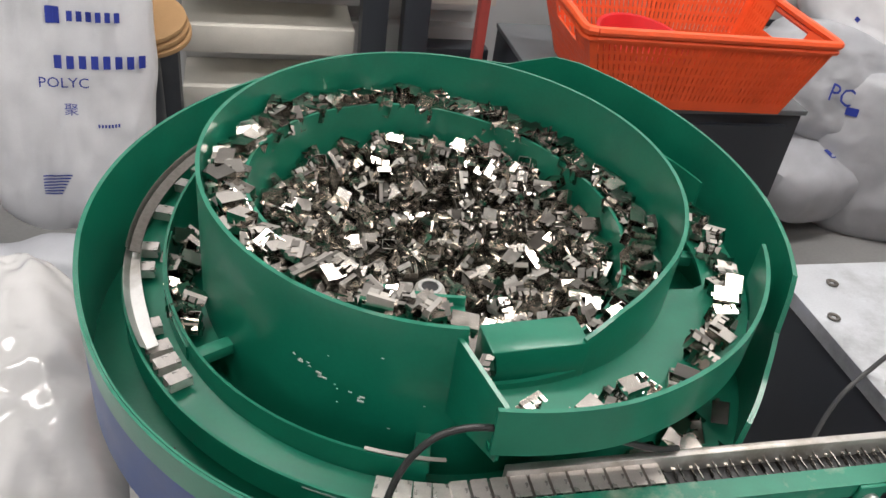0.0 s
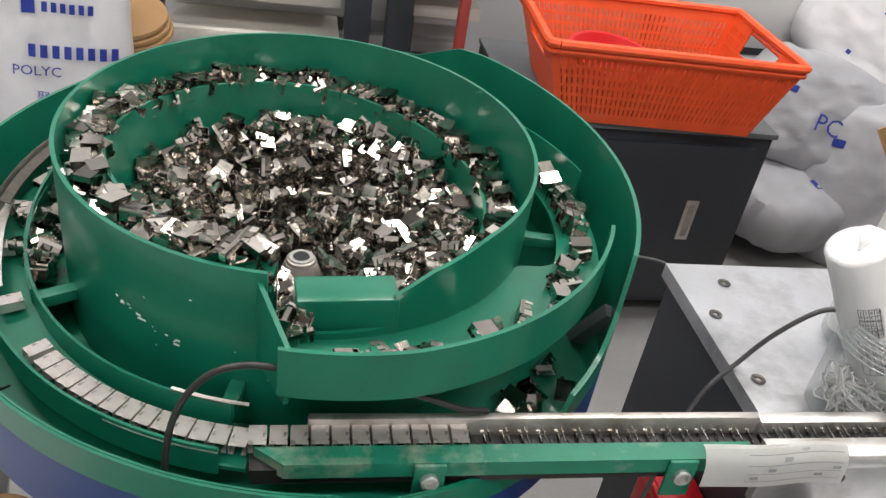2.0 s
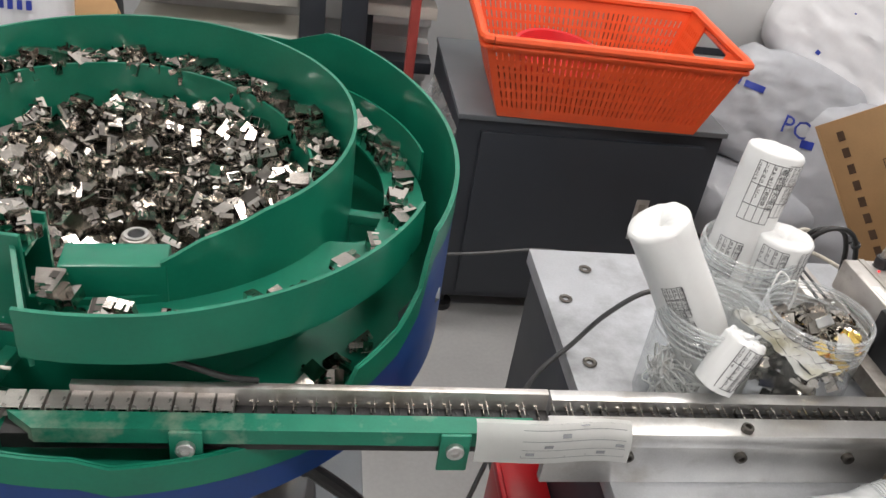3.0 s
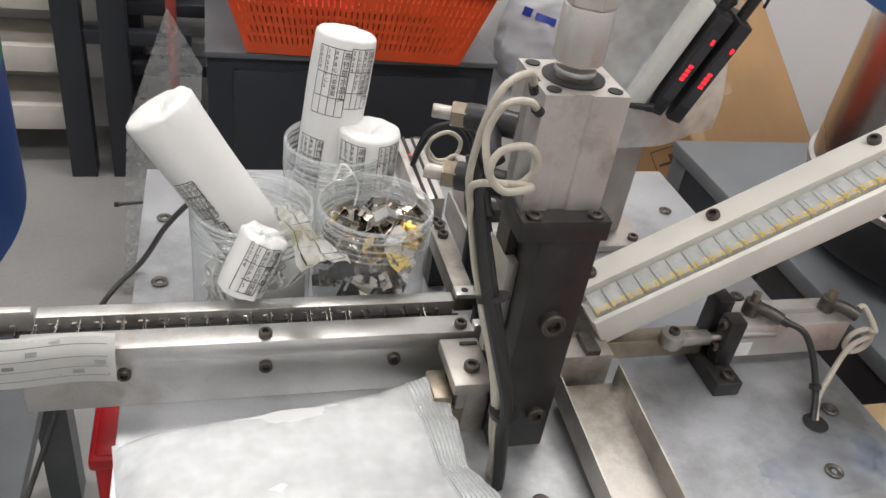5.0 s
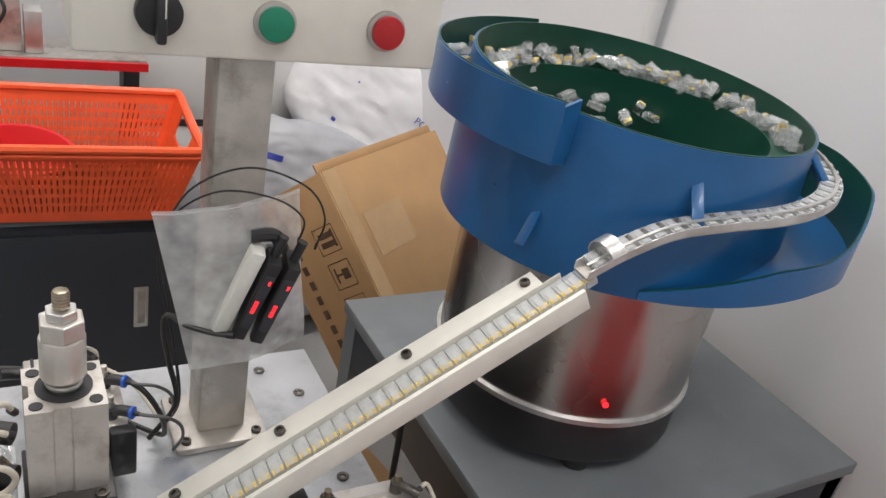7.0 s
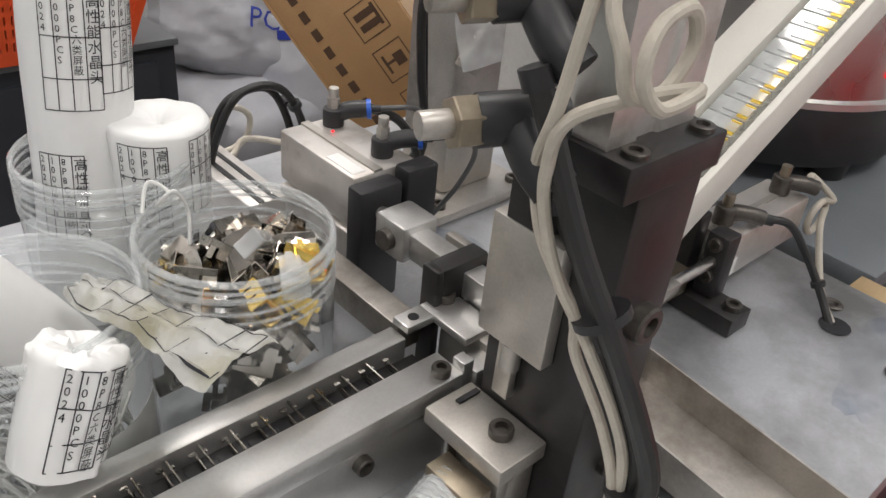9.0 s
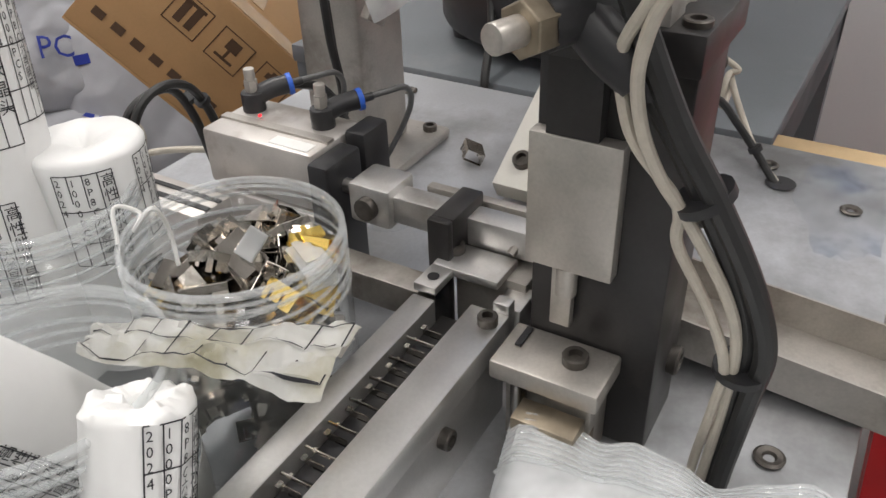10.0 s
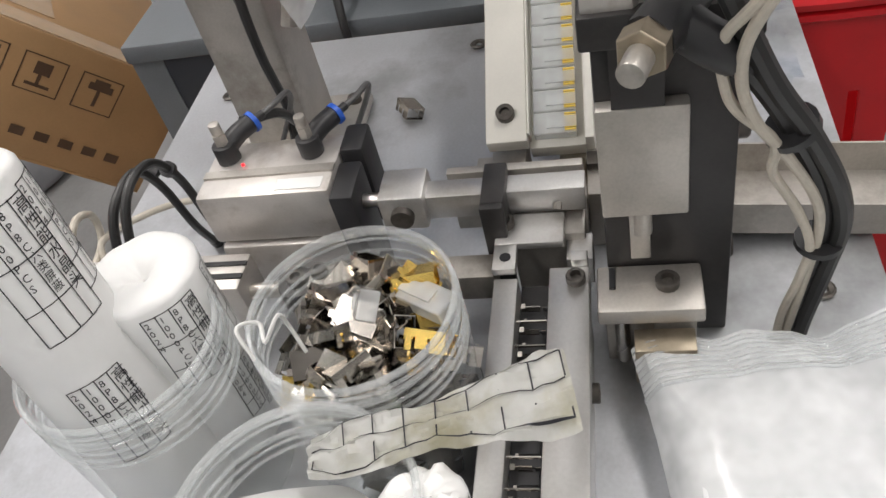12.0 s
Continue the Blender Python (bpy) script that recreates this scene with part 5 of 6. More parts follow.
part("spiral_track", sweep(lambda a: [(.150, .333 + .00004 * a), (.1865, .331 + .00004 * a), (.1865, .328 + .00004 * a), (.150, .330 + .00004 * a)], -180, 178, 90), GREEN_D, blue)
part("spiral_lip", sweep(wallsec(.149, .248, lambda a: .337 + .00004 * a, .0016), -180, 178, 90), GREEN_D, blue)
# raised lip tray on the wall's left
part("tray_wall", sweep(wallsec(.229, .325, lambda a: .377 + .00005 * (a - 100), .0018), 88, 212, 60), BLUE, blue)
part("tray_lining", sweep(wallsec(.2272, .325, lambda a: .378 + .00005 * (a - 100), .0016), 88, 212, 60), GREEN_D, blue)
part("tray_floor", sweep(lambda a: [(.1905, .345), (.228, .343), (.2285, .325), (.1905, .315)], 88, 212, 60), BLUE, blue)
part("tray_end", box(.1905, .2305, -.0015, .0015, .325, .379, m=Matrix.Rotation(radians(212), 4, "Z")), BLUE, blue)
# outer catch bowl on the right half
def rim3(a):
    return interp(a, [(-118, .214), (-84, .258), (-70, .264), (-56, .285), (-44, .31), (-20, .318), (40, .315), (80, .30)])
def catch_r(a):
    return interp(a, [(-118, .197), (-90, .226), (-62, .258), (-40, .268), (82, .268)])
def catch_b(a):
    return interp(a, [(-118, .206), (-92, .218), (-70, .231), (-20, .242), (82, .242)])
part("catch_wall", sweep(lambda a: [(catch_r(a), catch_b(a)), (catch_r(a) + .0018, catch_b(a)), (catch_r(a) + .0018, rim3(a)), (catch_r(a), rim3(a))], -118, 82, 80), BLUE, blue)
part("catch_lining", sweep(lambda a: [(catch_r(a) - .0018, catch_b(a) + .005), (catch_r(a) - .0003, catch_b(a) + .005), (catch_r(a) - .0003, rim3(a) + .001), (catch_r(a) - .0018, rim3(a) + .001)], -118, 82, 80), GREEN_D, blue)
part("catch_floor", sweep(lambda a: [(.192, catch_b(a) + .008), (catch_r(a), catch_b(a) + .006), (catch_r(a), catch_b(a)), (.192, catch_b(a))], -118, 82, 80), BLUE, blue)
part("drum", cyl((-.006, 0, .026), .158, .165, seg=72), STAINLESS, blue, "brushed stainless steel drum")
part("drum_ring", sweep(lambda a: [(.158, .022), (.1625, .022), (.1625, .028), (.158, .030)], 0, 360, 72, (-.006, 0)), STEEL, blue)
part("drum_base", cyl((-.006, 0, -.038), .157, .060, seg=64, bev=.008), BLACKP, blue, "black base ring")
for a in (-112, 8, 128):
    part("rubber_foot", cyl((.132 * math.cos(radians(a)), .132 * math.sin(radians(a)), -.055), .018, .02, seg=20, r2=.021), BLACKP, blue, "black rubber foot")
# small glowing disc that stands for a red reflection on the steel drum
part("red_reflection", cyl((-.0595, -.1505, .052), .0035, .002, (-.37, -.93, 0), 14), LED, blue, "red reflection on the drum")
for a, z in ((-111, .318), (-152, .255), (-58, .338)):
    part("strut", box(-.004, .044, -.0055, .0055, -.0015, .0015, .0006, m=Matrix.Rotation(radians(a), 4, "Z") @ Matrix.Translation((.188, 0, z + .012)) @ Matrix.Rotation(radians(48), 4, "Y") @ Matrix.Rotation(radians(20), 4, "X")), BLUE, blue)
# plug track that leaves the bowl and runs down to the chute
run = [(.435, .012, .252), (.475, .010, .273), (.52, .006, .290), (.57, -.004, .300), (.615, -.014, .307), (.66, -.014, .312), (.705, -.002, .317), (.742, .026, .322), (.768, .07, .328), (.785, .13, .333)]
rp = curve_pts(run, 6)
tr = thing("plug_track", "bent steel track carrying clear plugs from the blue bowl", "feeding track")
def ribbon(off0, off1, dz0, dz1):
    bm = nb()
    prev = None
    for i, p in enumerate(rp):
        d = rp[min(i + 1, len(rp) - 1)] - rp[max(i - 1, 0)]
        s = Vector((d.y, -d.x, 0)).normalized()
        ring = [bm.verts.new(p + s * o + Vector((0, 0, z))) for o, z in ((off0, dz0), (off1, dz0), (off1, dz1), (off0, dz1))]
        if prev:
            for j in range(4):
                bm.faces.new((prev[j], prev[(j + 1) % 4], ring[(j + 1) % 4], ring[j]))
        else:
            bm.faces.new(ring[::-1])
        prev = ring
    bm.faces.new(prev)
    bmesh.ops.recalc_face_normals(bm, faces=bm.faces[:])
    return bm
part("floor", ribbon(-.011, .011, -.003, -.0015), STEEL_D, tr)
part("outer_side", ribbon(.010, .0115, -.0015, .006), STEEL, tr)
part("inner_side", ribbon(-.0115, -.010, -.0015, .006), STEEL, tr)
part("retaining_wire", ribbon(.003, .006, .0085, .010), STEEL, tr)
dist = 0
for i in range(1, len(rp)):
    dist += (rp[i] - rp[i - 1]).length
    if dist > .0123:
        dist = 0
        d = rp[i] - rp[i - 1]
        yaw = math.degrees(math.atan2(d.y, d.x)); pit = -math.degrees(math.atan2(d.z, math.hypot(d.x, d.y)))
        plug(Matrix.Translation(rp[i]) @ pose(0, 0, 0, 0, pit, yaw) @ pose(0, 0, -.001, 0, 0, 90), "plugs on the bent track", "clear plastic connector plug on the bent track", False)
strap = thing("strap_clamp", "bent steel strap clamped over the plug track", "clamp")
strap.matrix_basis = pose(.458, .010, .268, 0, -22, 6)
bm = nb()
sweep(lambda a: [(.0165, -.0075), (.0178, -.0075), (.0178, .0075), (.0165, .0075)], -10, 150, 30, bm=bm)
bmesh.ops.rotate(bm, cent=(0, 0, 0), matrix=Matrix.Rotation(radians(90), 3, "X"), verts=bm.verts[:])
bmesh.ops.rotate(bm, cent=(0, 0, 0), matrix=Matrix.Rotation(radians(90), 3, "Z"), verts=bm.verts[:])
part("strap", bm, STEEL, strap)
# plugs lying in the blue bowl
for k in range(215):
    a = rnd.uniform(-40, 200) if k < 165 else rnd.uniform(88, 205)
    if k < 165:
        r, z = rnd.uniform(.154, .181), .334 + .00004 * a + .009 * (rnd.random() > .55)
    else:
        r, z = rnd.uniform(.196, .220), .346 + .007 * rnd.random()
    plug(pose(BX + r * math.cos(radians(a)), BY + r * math.sin(radians(a)), z, rnd.uniform(-40, 40), rnd.choice((0, 0, 80)) + rnd.gauss(0, 14), rnd.uniform(0, 360)), "plugs in the bowl", pin=k % 3 == 0)
for k in range(26):
    a, r = rnd.uniform(.6, 2.2), rnd.uniform(.105, .142)
    plug(pose(BX + r * math.cos(a), BY + r * math.sin(a), .252 + (.05 * (r - .105) / .037) + .008 * rnd.random(), rnd.uniform(-60, 60), rnd.gauss(0, 30), rnd.uniform(0, 360)), "plugs in the bowl", pin=k % 3 == 0)
tb = thing("feeder_table", "blue-grey painted steel table under the blue bowl feeder", "table")
part("top", box(.428, .955, -.036, .465, -.075, -.055, .003), TABLE, tb)
part("apron", box(.44, .945, -.030, -.018, -.15, -.0755), GREYC, tb)
part("apron", box(.436, .446, -.018, .455, -.15, -.0755), GREYC, tb)
for x in (.435, .915):
    for y in (-.03, .43):
        part("leg", box(x, x + .035, y, y + .035, FZ, -.0755), TABLE, tb)
hose("feeder_cable", [(.51, .29, .03), (.492, .27, .045), (.475, .25, .035), (.455, .235, -.01), (.42, .225, -.06), (.415, .22, -.14), (.41, .2, -.35), (.40, .15, FZ + .01)], .0042, CABLE, "black feeder cable hanging over the table edge", "cable")

# ---- cabinet with the orange basket ----
cab = thing("grey_cabinet", "dark grey steel cabinet standing behind the machine", "cabinet")
part("body", box(-.165, .365, 1.014, 1.42, -.605, -.1905, .003), GREYC, cab)
d = part("door", box(-.120, .33, 1.002, 1.0135, -.585, -.212, .002), GREYC, cab)
part("handle", box(.220, .248, .999, 1.0025, -.43, -.335, .002), STEEL, d, "recessed chrome handle plate")
part("grip", box(.227, .241, .9985, .9992, -.42, -.345), STEEL_D, d)
part("top_board", box(-.168, .368, 1.004, 1.42, -.190, -.1785, .002), TABLE, cab, "worn grey top board")
for x in (-.14, .34):
    part("foot", cyl((x, 1.04, FZ), .022, .015, seg=20, bm=cyl((x, 1.04, FZ + .015), .007, .035, seg=12)), BLACKP, cab, "black levelling foot")

def basket(name, x0, x1, y0, y1, z0, z1, taper, m, label, rows=5, cols=26, slot=.12):
    """Open plastic crate: tapered slotted walls, thick rolled rim, two handle holes."""
    bk = thing(name, label, "basket")
    cx, cy = (x0 + x1) / 2, (y0 + y1) / 2
    hx, hy = (x1 - x0) / 2, (y1 - y0) / 2
    def pt(s, v, side, off=0.0):
        k = 1 - taper * (1 - v)
        ax, ay = hx * k - off, hy * k - off
        q = {0: (s * ax, -ay), 1: (ax, s * ay), 2: (-s * ax, ay), 3: (-ax, -s * ay)}[side]
        return Vector((cx + q[0], cy + q[1], z0 + (z1 - z0) * v))
    for side in range(4):
        bm = nb()
        n = cols if side % 2 == 0 else int(cols * hy / hx)
        vr = [0, .10] + [.10 + .74 * (k + e) / rows for k in range(rows) for e in (.28, 1.0)] + [1.0]
        for i in range(n):
            s0, s1 = -1 + 2 * i / n, -1 + 2 * (i + 1) / n
            sm0, sm1 = s0 + (s1 - s0) * (.5 - slot), s0 + (s1 - s0) * (.5 + slot)
            for a, b, hole in ((s0, sm0, 0), (sm0, sm1, 1), (sm1, s1, 0)):
                for j in range(len(vr) - 1):
                    v0, v1 = vr[j], vr[j + 1]
                    isrow = 1 < j < len(vr) - 1 and j % 2 == 0
                    if hole and isrow and 0 < i < n - 1:
                        continue
                    if side % 2 == 1 and .66 < (v0 + v1) / 2 < .97 and abs((a + b) / 2) < .42:
                        continue
                    bm.faces.new([bm.verts.new(p) for p in (pt(a, v0, side), pt(b, v0, side), pt(b, v1, side), pt(a, v1, side))])
        bmesh.ops.remove_doubles(bm, verts=bm.verts[:], dist=1e-5)
        bmesh.ops.solidify(bm, geom=bm.faces[:], thickness=.0035)
        part("side_wall", bm, m, bk, smooth=False)
    rim = [pt(s, 1, sd) for sd in range(4) for s in (-.93, -.5, 0, .5, .93)]
    part("rim", tube(rim + [rim[0]], .0085, 8, 3), m, bk)
    part("rim_flange", tube([p + Vector((0, 0, -.014)) for p in rim + [rim[0]]], .005, 6, 3), m, bk)
    bm = nb()
    bm.faces.new([bm.verts.new(pt(s, 0.01, sd)) for sd, s in ((0, -1), (0, 1), (2, -1), (2, 1))])
    bmesh.ops.solidify(bm, geom=bm.faces[:], thickness=.003)
    part("bottom", bm, m, bk)
    return bk
crate = basket("orange_basket", -.240, .240, -.163, .163, -.1765, -.022, .205, ORANGE, "worn orange plastic slotted basket on the grey cabinet", rows=6, cols=44, slot=.13)
crate.matrix_basis = pose(.100, 1.122, 0, 0, 0, -3)
bowl = thing("red_bowl", "red plastic bowl lying inside the orange basket", "bowl")
bowl.matrix_basis = pose(.035, 1.125, -.105, 8, 4, 0) @ Matrix.Scale(.76, 4)
part("shell", sweep(lambda a: [(.001, -.05), (.09, -.04), (.12, .02), (.126, .022), (.126, .025), (.117, .024), (.087, -.036), (.001, -.046)], 0, 360, 40), RED, bowl)
basket("red_crate", .37, .71, -.53, -.15, FZ, -.055, .3, RED, "red plastic slotted crate standing on the floor", rows=3, cols=9)

# ---- leaning cardboard box ----
E1, E2, E3 = Vector((.352, -.559, -.75)), Vector((.848, .53, 0)), Vector((.3975, -.636, .66))
TOPC = Vector((.459, .692, .047))
BM = Matrix(((E1.x, E2.x, E3.x, TOPC.x), (E1.y, E2.y, E3.y, TOPC.y), (E1.z, E2.z, E3.z, TOPC.z), (0, 0, 0, 1)))
cb = thing("cardboard_box", "brown cardboard carton leaning open behind the table", "cardboard box")
cb.matrix_basis = BM
part("big_panel", box(0, .33, 0, .36, -.004, 0, .001), CARD, cb)
part("mark_panel", box(0, .33, -.004, 0, -.16, -.0, .001), CARD, cb)
part("far_panel", box(0, .33, .36, .364, -.16, 0, .001), CARD, cb)
part("under_panel", box(0, .33, -.004, .364, -.164, -.1602, .001), CARD, cb)
part("end_panel", box(.326, .33, 0, .36, -.16, -.004, .001), CARD, cb)
part("flap", box(-.016, 0, 0, .36, -.012, -.008, .001), CARD, cb)
part("tape_strip", box(.0, .33, .0, .035, .0004, .0008), TAPE, cb, "clear packing tape")
part("tape_strip", box(.09, .17, .05, .16, .0004, .0008), TAPE, cb, "shiny packing tape")
def mark(u, v):
    return Vector((u, -.0048, v))
fr = []
for k in range(3):
    u = .105 + .064 * k
    fr += [(u - .024, -.074, u + .024, -.0725), (u - .024, -.0275, u + .024, -.026), (u - .024, -.074, u - .0225, -.026), (u + .0225, -.074, u + .024, -.026)]
fr += [(.092, -.066, .102, -.034), (.108, -.066, .118, -.034), (.089, -.036, .121, -.031), (.16, -.05, .178, -.034), (.166, -.066, .170, -.05), (.155, -.066, .182, -.062), (.22, -.045, .248, -.036), (.231, -.066, .235, -.045), (.225, -.036, .243, -.031)]
fr += [(.02 + .028 * k, -.132, .036 + .028 * k, -.120) for k in range(10)]
bars("printed_mark", fr, BROWNINK, cb, mark, "brown handling symbols and print")
sm = thing("floor_carton", "brown cardboard carton lying on the floor by the table", "cardboard box")
sm.matrix_basis = pose(.36, .33, FZ, 0, 0, 12)
part("carton", box(-.10, .14, -.20, .20, 0, .34, .003), CARD, sm)
part("tape_strip", box(-.02, .05, -.2, .2, .3405, .341), TAPE, sm)

# ---- sacks ----
def sack(m, size, mt, label, marks=(), seed=0, crumple=0.0):
    s = thing("plastic_sack", label, "sack", "sacks of plastic granules")
    s.matrix_basis = m
    b = pillow("body", size, mt, s, seed, power=.36, wrinkle=.006, n=90 if crumple else 34)
    if crumple:
        # sharp folds of thin film, running along and across the bag
        for v in b.data.vertices:
            q = Vector((v.co.x * 9, v.co.y * 5 + .6 * noise.noise(v.co * 7), v.co.z * 6 + seed))
            fold = (1 - abs(noise.noise(q)) * 2.2) + .55 * (1 - abs(noise.noise(q * 2.3)) * 2.2) + .3 * (1 - abs(noise.noise(q * 5.1)) * 2.2)
            v.co.z += crumple * fold
    def surf(u, v):
        a, c = max(-1, min(1, 2 * u / size[0])), max(-1, min(1, 2 * v / size[1]))
        h = ((1 - abs(a) ** 3.2) * (1 - abs(c) ** 3.2)) ** .36
        q = Vector((a * 3 + seed * 7, c * 3, 2 + seed))
        w = noise.noise(q) + noise.noise(q * 2.6) * .7
        return Vector((u, v, h * size[2] / 2 + w * .006 * (.4 + h) + .003))
    for kind, txt, sz, u, v in marks:
        if kind == "t":
            letters("print", txt, sz, INK, s, lambda x, y: surf(u + x, v + y) + Vector((0, 0, .007)), "blue print")
        elif kind == "w":
            n, h = txt
            rs = [(u + k * h * .86, v, u + k * h * .86 + h * .52, v + h) for k in range(n)]
            bars("print", rs, INK, s, lambda x, y: surf(x, y) + Vector((0, 0, .004)), "blue print", n=3)
        else:
            bars("print", [(u, v, u + txt, v + sz)], INK, s, surf, "blue print", n=8)
    return s
def facing(eye, target, roll=0):
    return look(eye, Vector(eye) * 2 - Vector(target), roll)
PCB = [("t", "PC", .062, -.03, -.035), ("b", .05, .016, -.15, .03), ("b", .02, .02, -.18, .03)]
TALLM = [("t", "POLYC", .024, -.035, -.03), ("w", (8, .021), 0, -.01, .0), ("w", (6, .016), 0, .012, .075), ("b", .02, .026, -.018, .07), ("t", "聚", .022, .0, -.075), ("w", (7, .006), 0, .05, -.10)] + [("b", .045 - .003 * k, .0025, -.04, -.19 - .006 * k) for k in range(7)]
BIGM = [("t", "POLYC", .028, .06, .03), ("b", .08, .02, .07, .065), ("b", .022, .022, .1, .0), ("b", .012, .2, -.12, -.1)]
sack(facing((.722, 1.42, -.302), (.60, .4, -.0), -14), (.42, .30, .17), SACK_SHADED, "grey-white sack with blue print in the stack", PCB, 1)
sack(pose(.76, 1.42, -.52, 12, 4, 24), (.56, .38, .20), SACK_SHADED, "crumpled grey-white sack at the bottom of the stack", [("b", .12, .03, -.1, -.1)], 2)
sack(facing((.95, 1.50, -.15), (.62, .3, .25), -32), (.56, .36, .17), SACK, "white sack slumped over the stack", BIGM, 3)
sack(pose(.90, 1.3, -.45, 80, 0, -28), (.44, .46, .18), SACK_SHADED, "grey-white sack standing against the stack", [("b", .03, .02, -.15, .1)], 4)
sack(facing((-1.012, 1.12, -.155), (-.82, -.3, .04), -4), (.30, .66, .17), SACK, "tall white sack with blue print leaning upright", TALLM, 5)
sack(facing((-1.37, 1.05, -.2), (-1.1, -.3, -.05)), (.40, .66, .22), SACK, "tall white sack standing in the row", [("b", .03, .16, .11, -.1)], 6)
sack(pose(-1.05, .86, -.52, 70, 0, 10), (.5, .28, .2), SACK_SHADED, "crumpled white sack on the floor", [], 7)
sack(pose(-1.08, .15, -.22, 4, -8, 4), (.54, .74, .22), CRINK, "shiny translucent plastic bag beside the green bowl", [], 8, .014)
sack(pose(-1.05, -.30, -.32, 16, -12, 10), (.50, .60, .24), CRINK, "shiny translucent plastic bag beside the green bowl", [], 9, .014)
sack(pose(-.80, .06, -.26, 20, -15, 40), (.2, .26, .1), CARD, "brown paper-coloured plastic bag below the bowl", [], 10, .01)
sack(pose(-.31, .05, -.50, 70, 0, 30), (.16, .24, .08), SACK, "small white printed sack below the machine", [("b", .05, .03, -.03, .02), ("b", .03, .05, -.02, -.06)], 11)

# ---- things along the back wall ----
rack = thing("steel_rack", "dark grey steel rack with pale beige boards", "rack")
for x in (-.475, -.385):
    part("post", box(x, x + .055, 1.38, 1.43, FZ, .6, .002), GREYC, rack)
for x in (-1.02,):
    part("post", box(x, x + .17, 1.38, 1.44, FZ, .6, .002), GREYC, rack)
for z in (-.56, -.42, -.28, -.15, -.02, .12):
    part("board", box(-.85, -.48, 1.44, 1.62, z, z + .06, .003), BEIGE, rack)
    part("rail", box(-.33, -.17, 1.44, 1.5, z, z + .028, .002), GREYC if z < -.2 else BEIGE, rack)
for z in (-.33, -.08, .1):
    part("crossbar", box(-.42, -.2, 1.39, 1.42, z, z + .03, .002), GREYC, rack)
part("back_sheet", box(-.86, -.16, 1.64, 1.65, FZ, .5), PANEL, rack)
for z in (-.5, -.36, -.22, -.08, .06, .2):
    part("board", box(-.85, -.16, 1.60, 1.639, z, z + .10, .003), PANEL, rack)
glass = thing("clear_sheet", "dusty clear plastic sheet leaning against the cabinet", "plastic sheet")
bm = nb()
vs = [bm.verts.new(p) for p in ((-.225, .99, -.10), (-.172, .985, -.20), (-.20, .99, -.64), (-.33, .93, -.645), (-.30, .96, -.30))]
bm.faces.new(vs)
bmesh.ops.solidify(bm, geom=bm.faces[:], thickness=.002)
part("sheet", bm, BAG, glass)
cup = thing("plastic_cup", "clear plastic scoop lying on the floor", "plastic scoop")
cup.matrix_basis = pose(-.215, .985, FZ + .042, 60, 20, 0)
part("shell", sweep(lambda a: [(.03, -.03), (.045, .03), (.0465, .03), (.0315, -.031)], 0, 360, 24), BAG, cup)
redrod = thing("red_post", "narrow red painted post beside the cabinet", "post")
part("post", box(-.245, -.225, 1.30, 1.33, FZ, .5, .002), DULLRED, redrod)
drum = thing("cardboard_disc", "round brown cardboard drum end behind the sacks", "cardboard disc")
drum.matrix_basis = pose(-.905, 1.26, -.145, 12, 0, 0)
for k in range(3):
    part("disc", cyl((.004 * k, 0, -.014 * k), .085, .01, seg=40, bev=.001), CARD, drum)
part("core", cyl((0, 0, -.5), .03, .47, seg=20), GREYC, drum)
# wall panels and their dark joints behind the sacks
for i, (x0, x1) in enumerate(((.30, .74), (.75, 1.02))):
    for z0, z1 in ((-.64, -.22), (-.205, .10), (.11, .55)):
        p = part("wall_panel", box(x0, x1, 1.60, 1.62, z0, z1, .002), PANEL, label="white sheet wall panel")
        p["kind"] = "structure"
part("trim", box(.29, 1.02, 1.598, 1.606, -.222, -.203), GREYC)["kind"] = "structure"
part("trim", box(.738, .752, 1.598, 1.606, -.64, .55), GREYC)["kind"] = "structure"
pipe = thing("white_pipe", "white plastic pipe running up the wall", "pipe")
part("pipe", cyl((1.0, .62, .1), .014, 1.6, seg=20), PANEL, pipe)
bench = thing("back_machine", "small machine on a dark table behind the basket", "machine")
part("table", box(-.35, .31, 1.42, 1.58, -.02, 0.0, .002), STEEL_D, bench)
part("red_edge", box(-.35, .31, 1.41, 1.4195, -.022, -.004), RED, bench)
part("body", box(-.30, .06, 1.45, 1.58, 0.0005, .16, .004), ALU, bench)
part("bracket", box(.065, .10, 1.44, 1.5, .0005, .09, .002), STEEL, bench)
for x in (-.22, -.14, -.06, .02):
    part("wire", tube([(x, 1.445, .12), (x + .01, 1.43, .09), (x - .01, 1.44, .05)], .004, 6), CABLE, bench)
part("leg", box(.27, .305, 1.5, 1.57, FZ, -.0205), GREYC, bench)
part("leg", box(-.345, -.31, 1.5, 1.57, FZ, -.0205), GREYC, bench)

# ---- cables ----
hose("black_cable", [(-.646, -.05, -.15), (-.648, -.022, -.02), (-.647, -.002, .045), (-.640, .005, .082), (-.624, .011, .103), (-.604, .014, .109), (-.578, .017, .103), (-.545, .021, .091), (-.505, .025, .077), (-.472, .025, .064), (-.452, .0305, .0562)], .0021, CABLE, "black cable arching over the feeding track", "cable")
hose("grey_cable", [(-.30, .72, -.31), (-.17, .70, -.285), (-.04, .70, -.272), (.05, .66, -.28), (.12, .62, -.40)], .0028, GREYCAB, "dark cable running behind the machine", "cable")
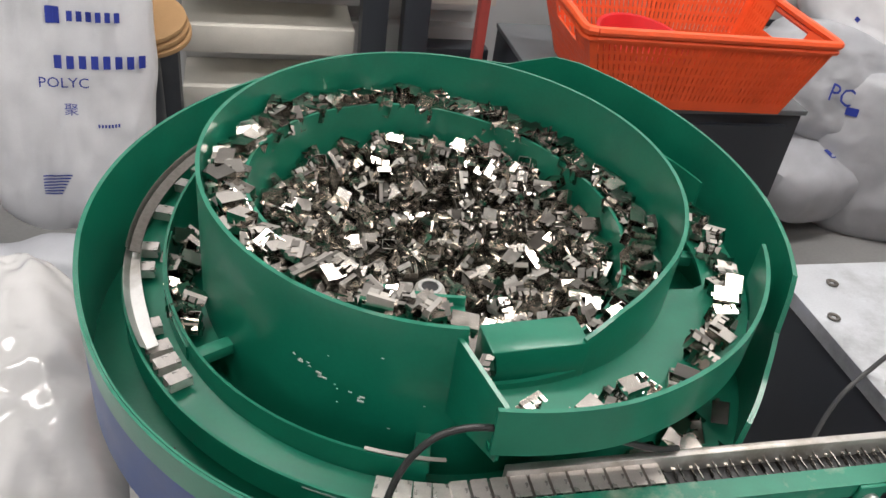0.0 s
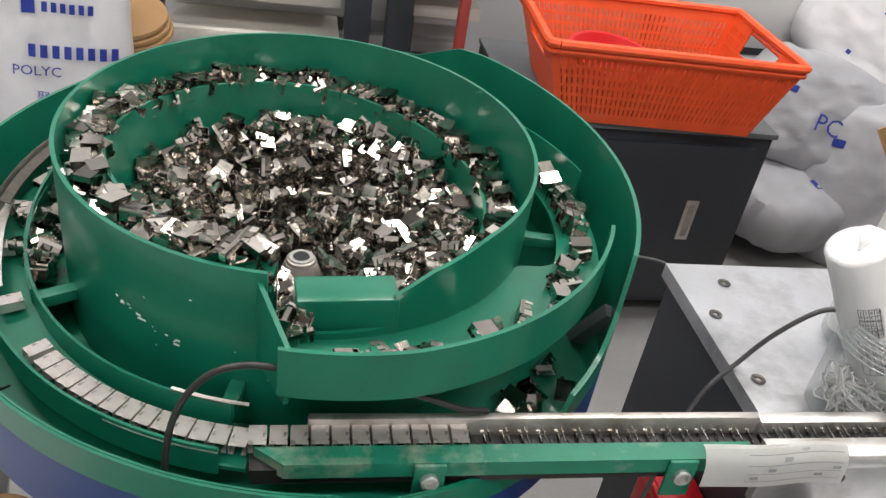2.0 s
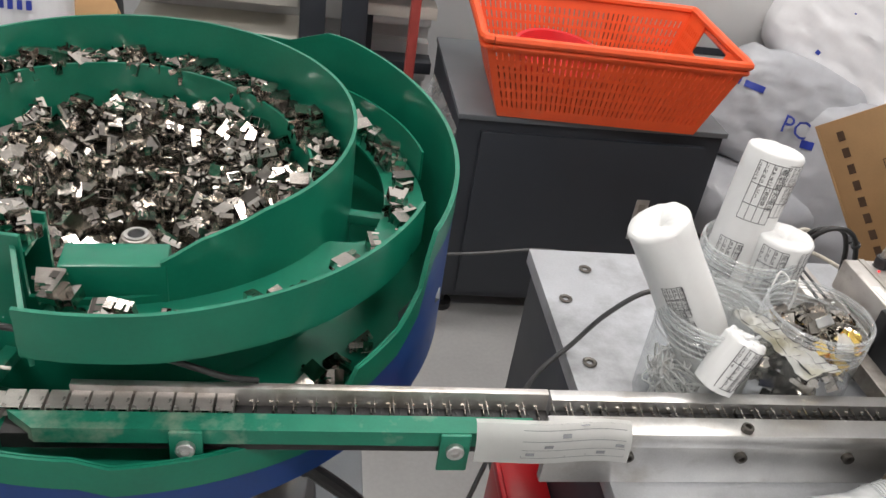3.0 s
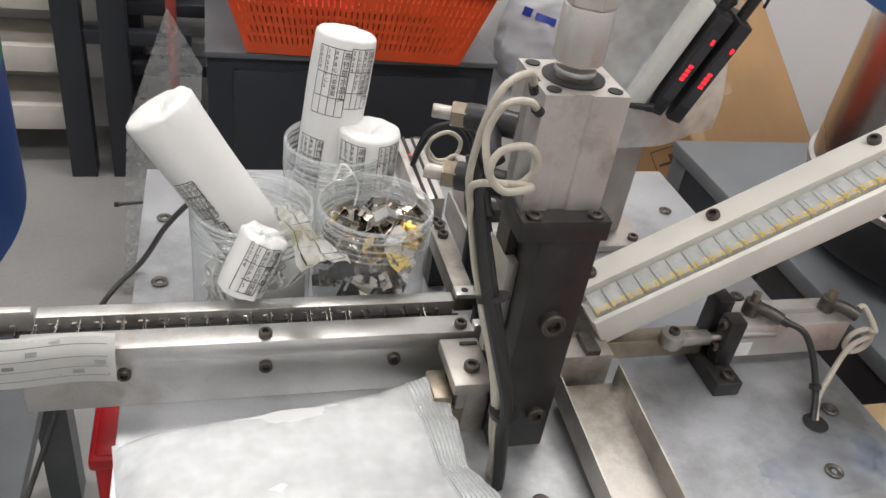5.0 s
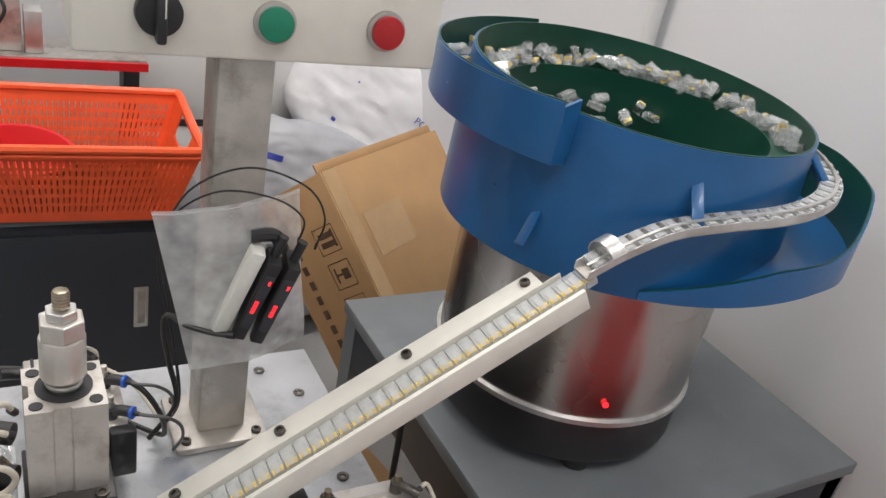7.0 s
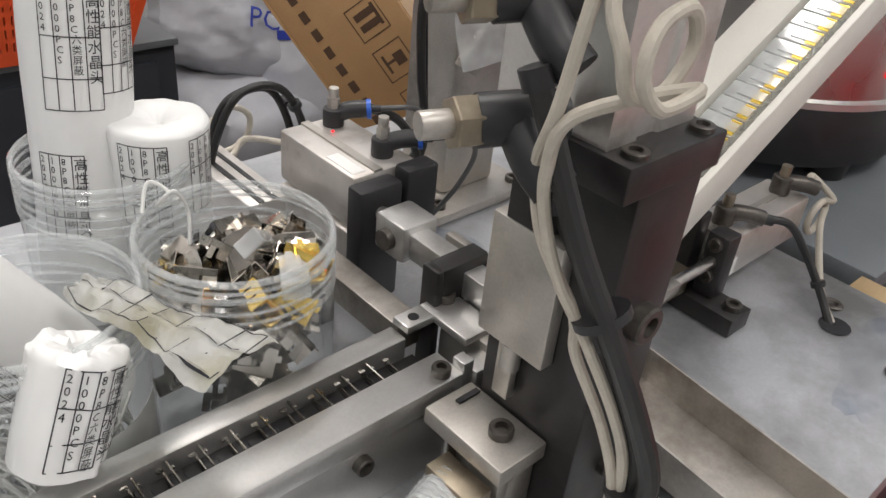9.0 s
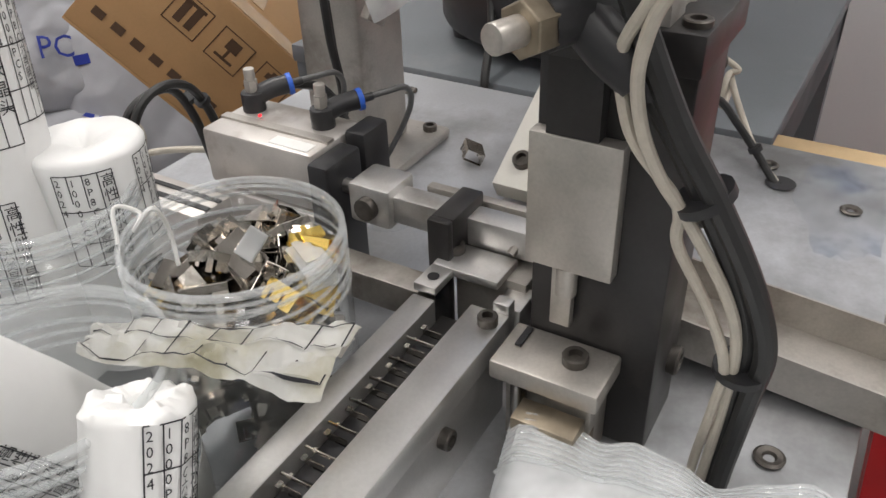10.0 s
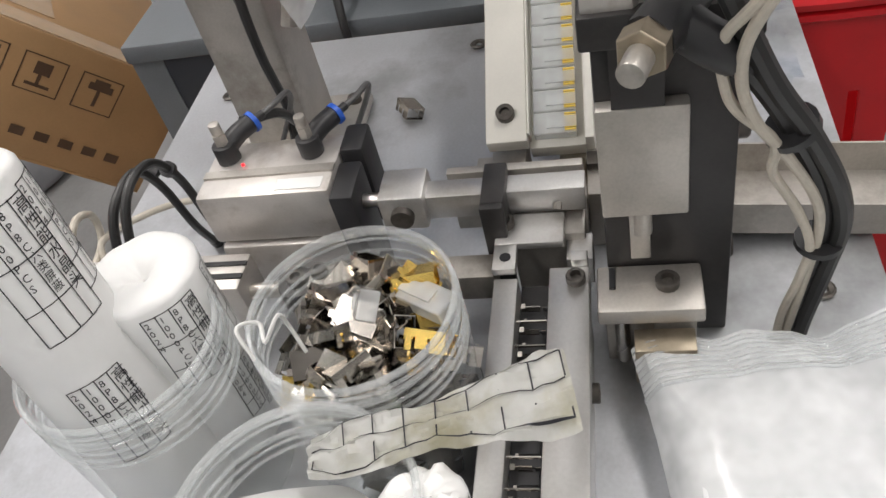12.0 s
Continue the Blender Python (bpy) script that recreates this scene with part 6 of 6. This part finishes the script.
hose("grey_cable", [(-.105, .128, .03), (-.130, .127, .062), (-.160, .124, .072), (-.185, .130, .045), (-.205, .134, .010), (-.239, .123, -.029), (-.275, .09, -.11), (-.33, .03, -.27), (-.40, -.04, -.6)], .0021, GREYCAB, "grey cable hanging off the machine plate", "cable")
hose("grey_cable", [(-.42, .10, -.10), (-.36, .09, -.16), (-.32, .07, -.28), (-.30, .05, -.45), (-.29, .0, -.63)], .007, CABLE, "thick grey cable under the feeder", "cable")
leg = thing("blue_stay", "blue painted stay bar beside the green bowl", "stay bar")
part("bar", box(-.006, .006, -.006, .006, -.16, .0, .001, m=pose(-.325, .15, .045, 20, 22, 0)), TABLE, leg)


# ---- what moves ----
def motions():
    # shields climb the spiral, drop on the tray and ride on; the line then slows down
    for ob, s0, off, dz, rot in riders:
        rows, s, step = [], s0, .5
        for k in range(9):
            rows.append((k * step, ride(s, off, dz, (rot[0] + 3 * math.sin(s0 + k), rot[1] + 3 * math.cos(s0 * 2 + k), rot[2] + 8 * math.sin(s0 + k * .3)))))
            s = min(s + (13 if s < 256 else 20) * step, max(s, 588))
        rows.append((12, ride(s + .5, off, dz, rot)))
        walk(ob, rows)
    # shields slide round the last bend until they meet the line
    for ob, a0, slot in bend:
        if a0 < slot:
            stop = (slot - a0) / 42
            rows = [(0, on_bend(a0))]
            n = int(stop / .5) + 1
            rows += [(stop * (i + 1) / n, on_bend(a0 + (slot - a0) * (i + 1) / n)) for i in range(n)]
            walk(ob, rows + [(12, on_bend(slot))])
    # the heap creeps round
    walk(heap, [(0, pose(CX, CY, 0)), (6, pose(CX, CY, 0, 0, 0, 7)), (12, pose(CX, CY, 0, 0, 0, 14))])
    # ejector: out, back, out, about once a second
    rows, t = [], 0.0
    while t < 11.9:
        rows += [(t, pose(0, 0, 0)), (t + .4, pose(0, 0, 0)), (t + .55, pose(.028, 0, 0)), (t + .7, pose(.028, 0, 0)), (t + .85, pose(0, 0, 0))]
        t += 1.1
    rows = [q for q in rows if q[0] <= 12.0] + [(12.0, pose(0, 0, 0))]
    rows = [(round(t - .0, 3), m) for t, m in rows]
    walk(eject, rows)
    # pusher bar
    rows = [(0, pose(0, 0, 0))]
    for t0 in (1.0, 2.2, 3.4, 5.0, 6.2, 7.4, 9.35, 10.55, 11.35):
        rows += [(t0, pose(0, 0, 0)), (t0 + .12, pose(0, -.012, 0)), (t0 + .45, pose(0, -.012, 0)), (t0 + .57, pose(0, 0, 0))]
    walk(pusher, rows + [(12, pose(0, 0, 0))])
    # press ram and its coupling go down together
    rr, rc = [(0, pose(0, 0, 0))], [(0, pose(RX, RY, .2365))]
    for t0 in (1.5, 2.7, 3.9, 8.2):
        for dt, z in ((0, 0), (.12, -.006), (.3, -.006), (.42, 0)):
            rr.append((t0 + dt, pose(0, 0, z))); rc.append((t0 + dt, pose(RX, RY, .2365 + z)))
    walk(ram, rr + [(12, pose(0, 0, 0))])
    walk(rod, rc + [(12, pose(RX, RY, .2365))])


motions()
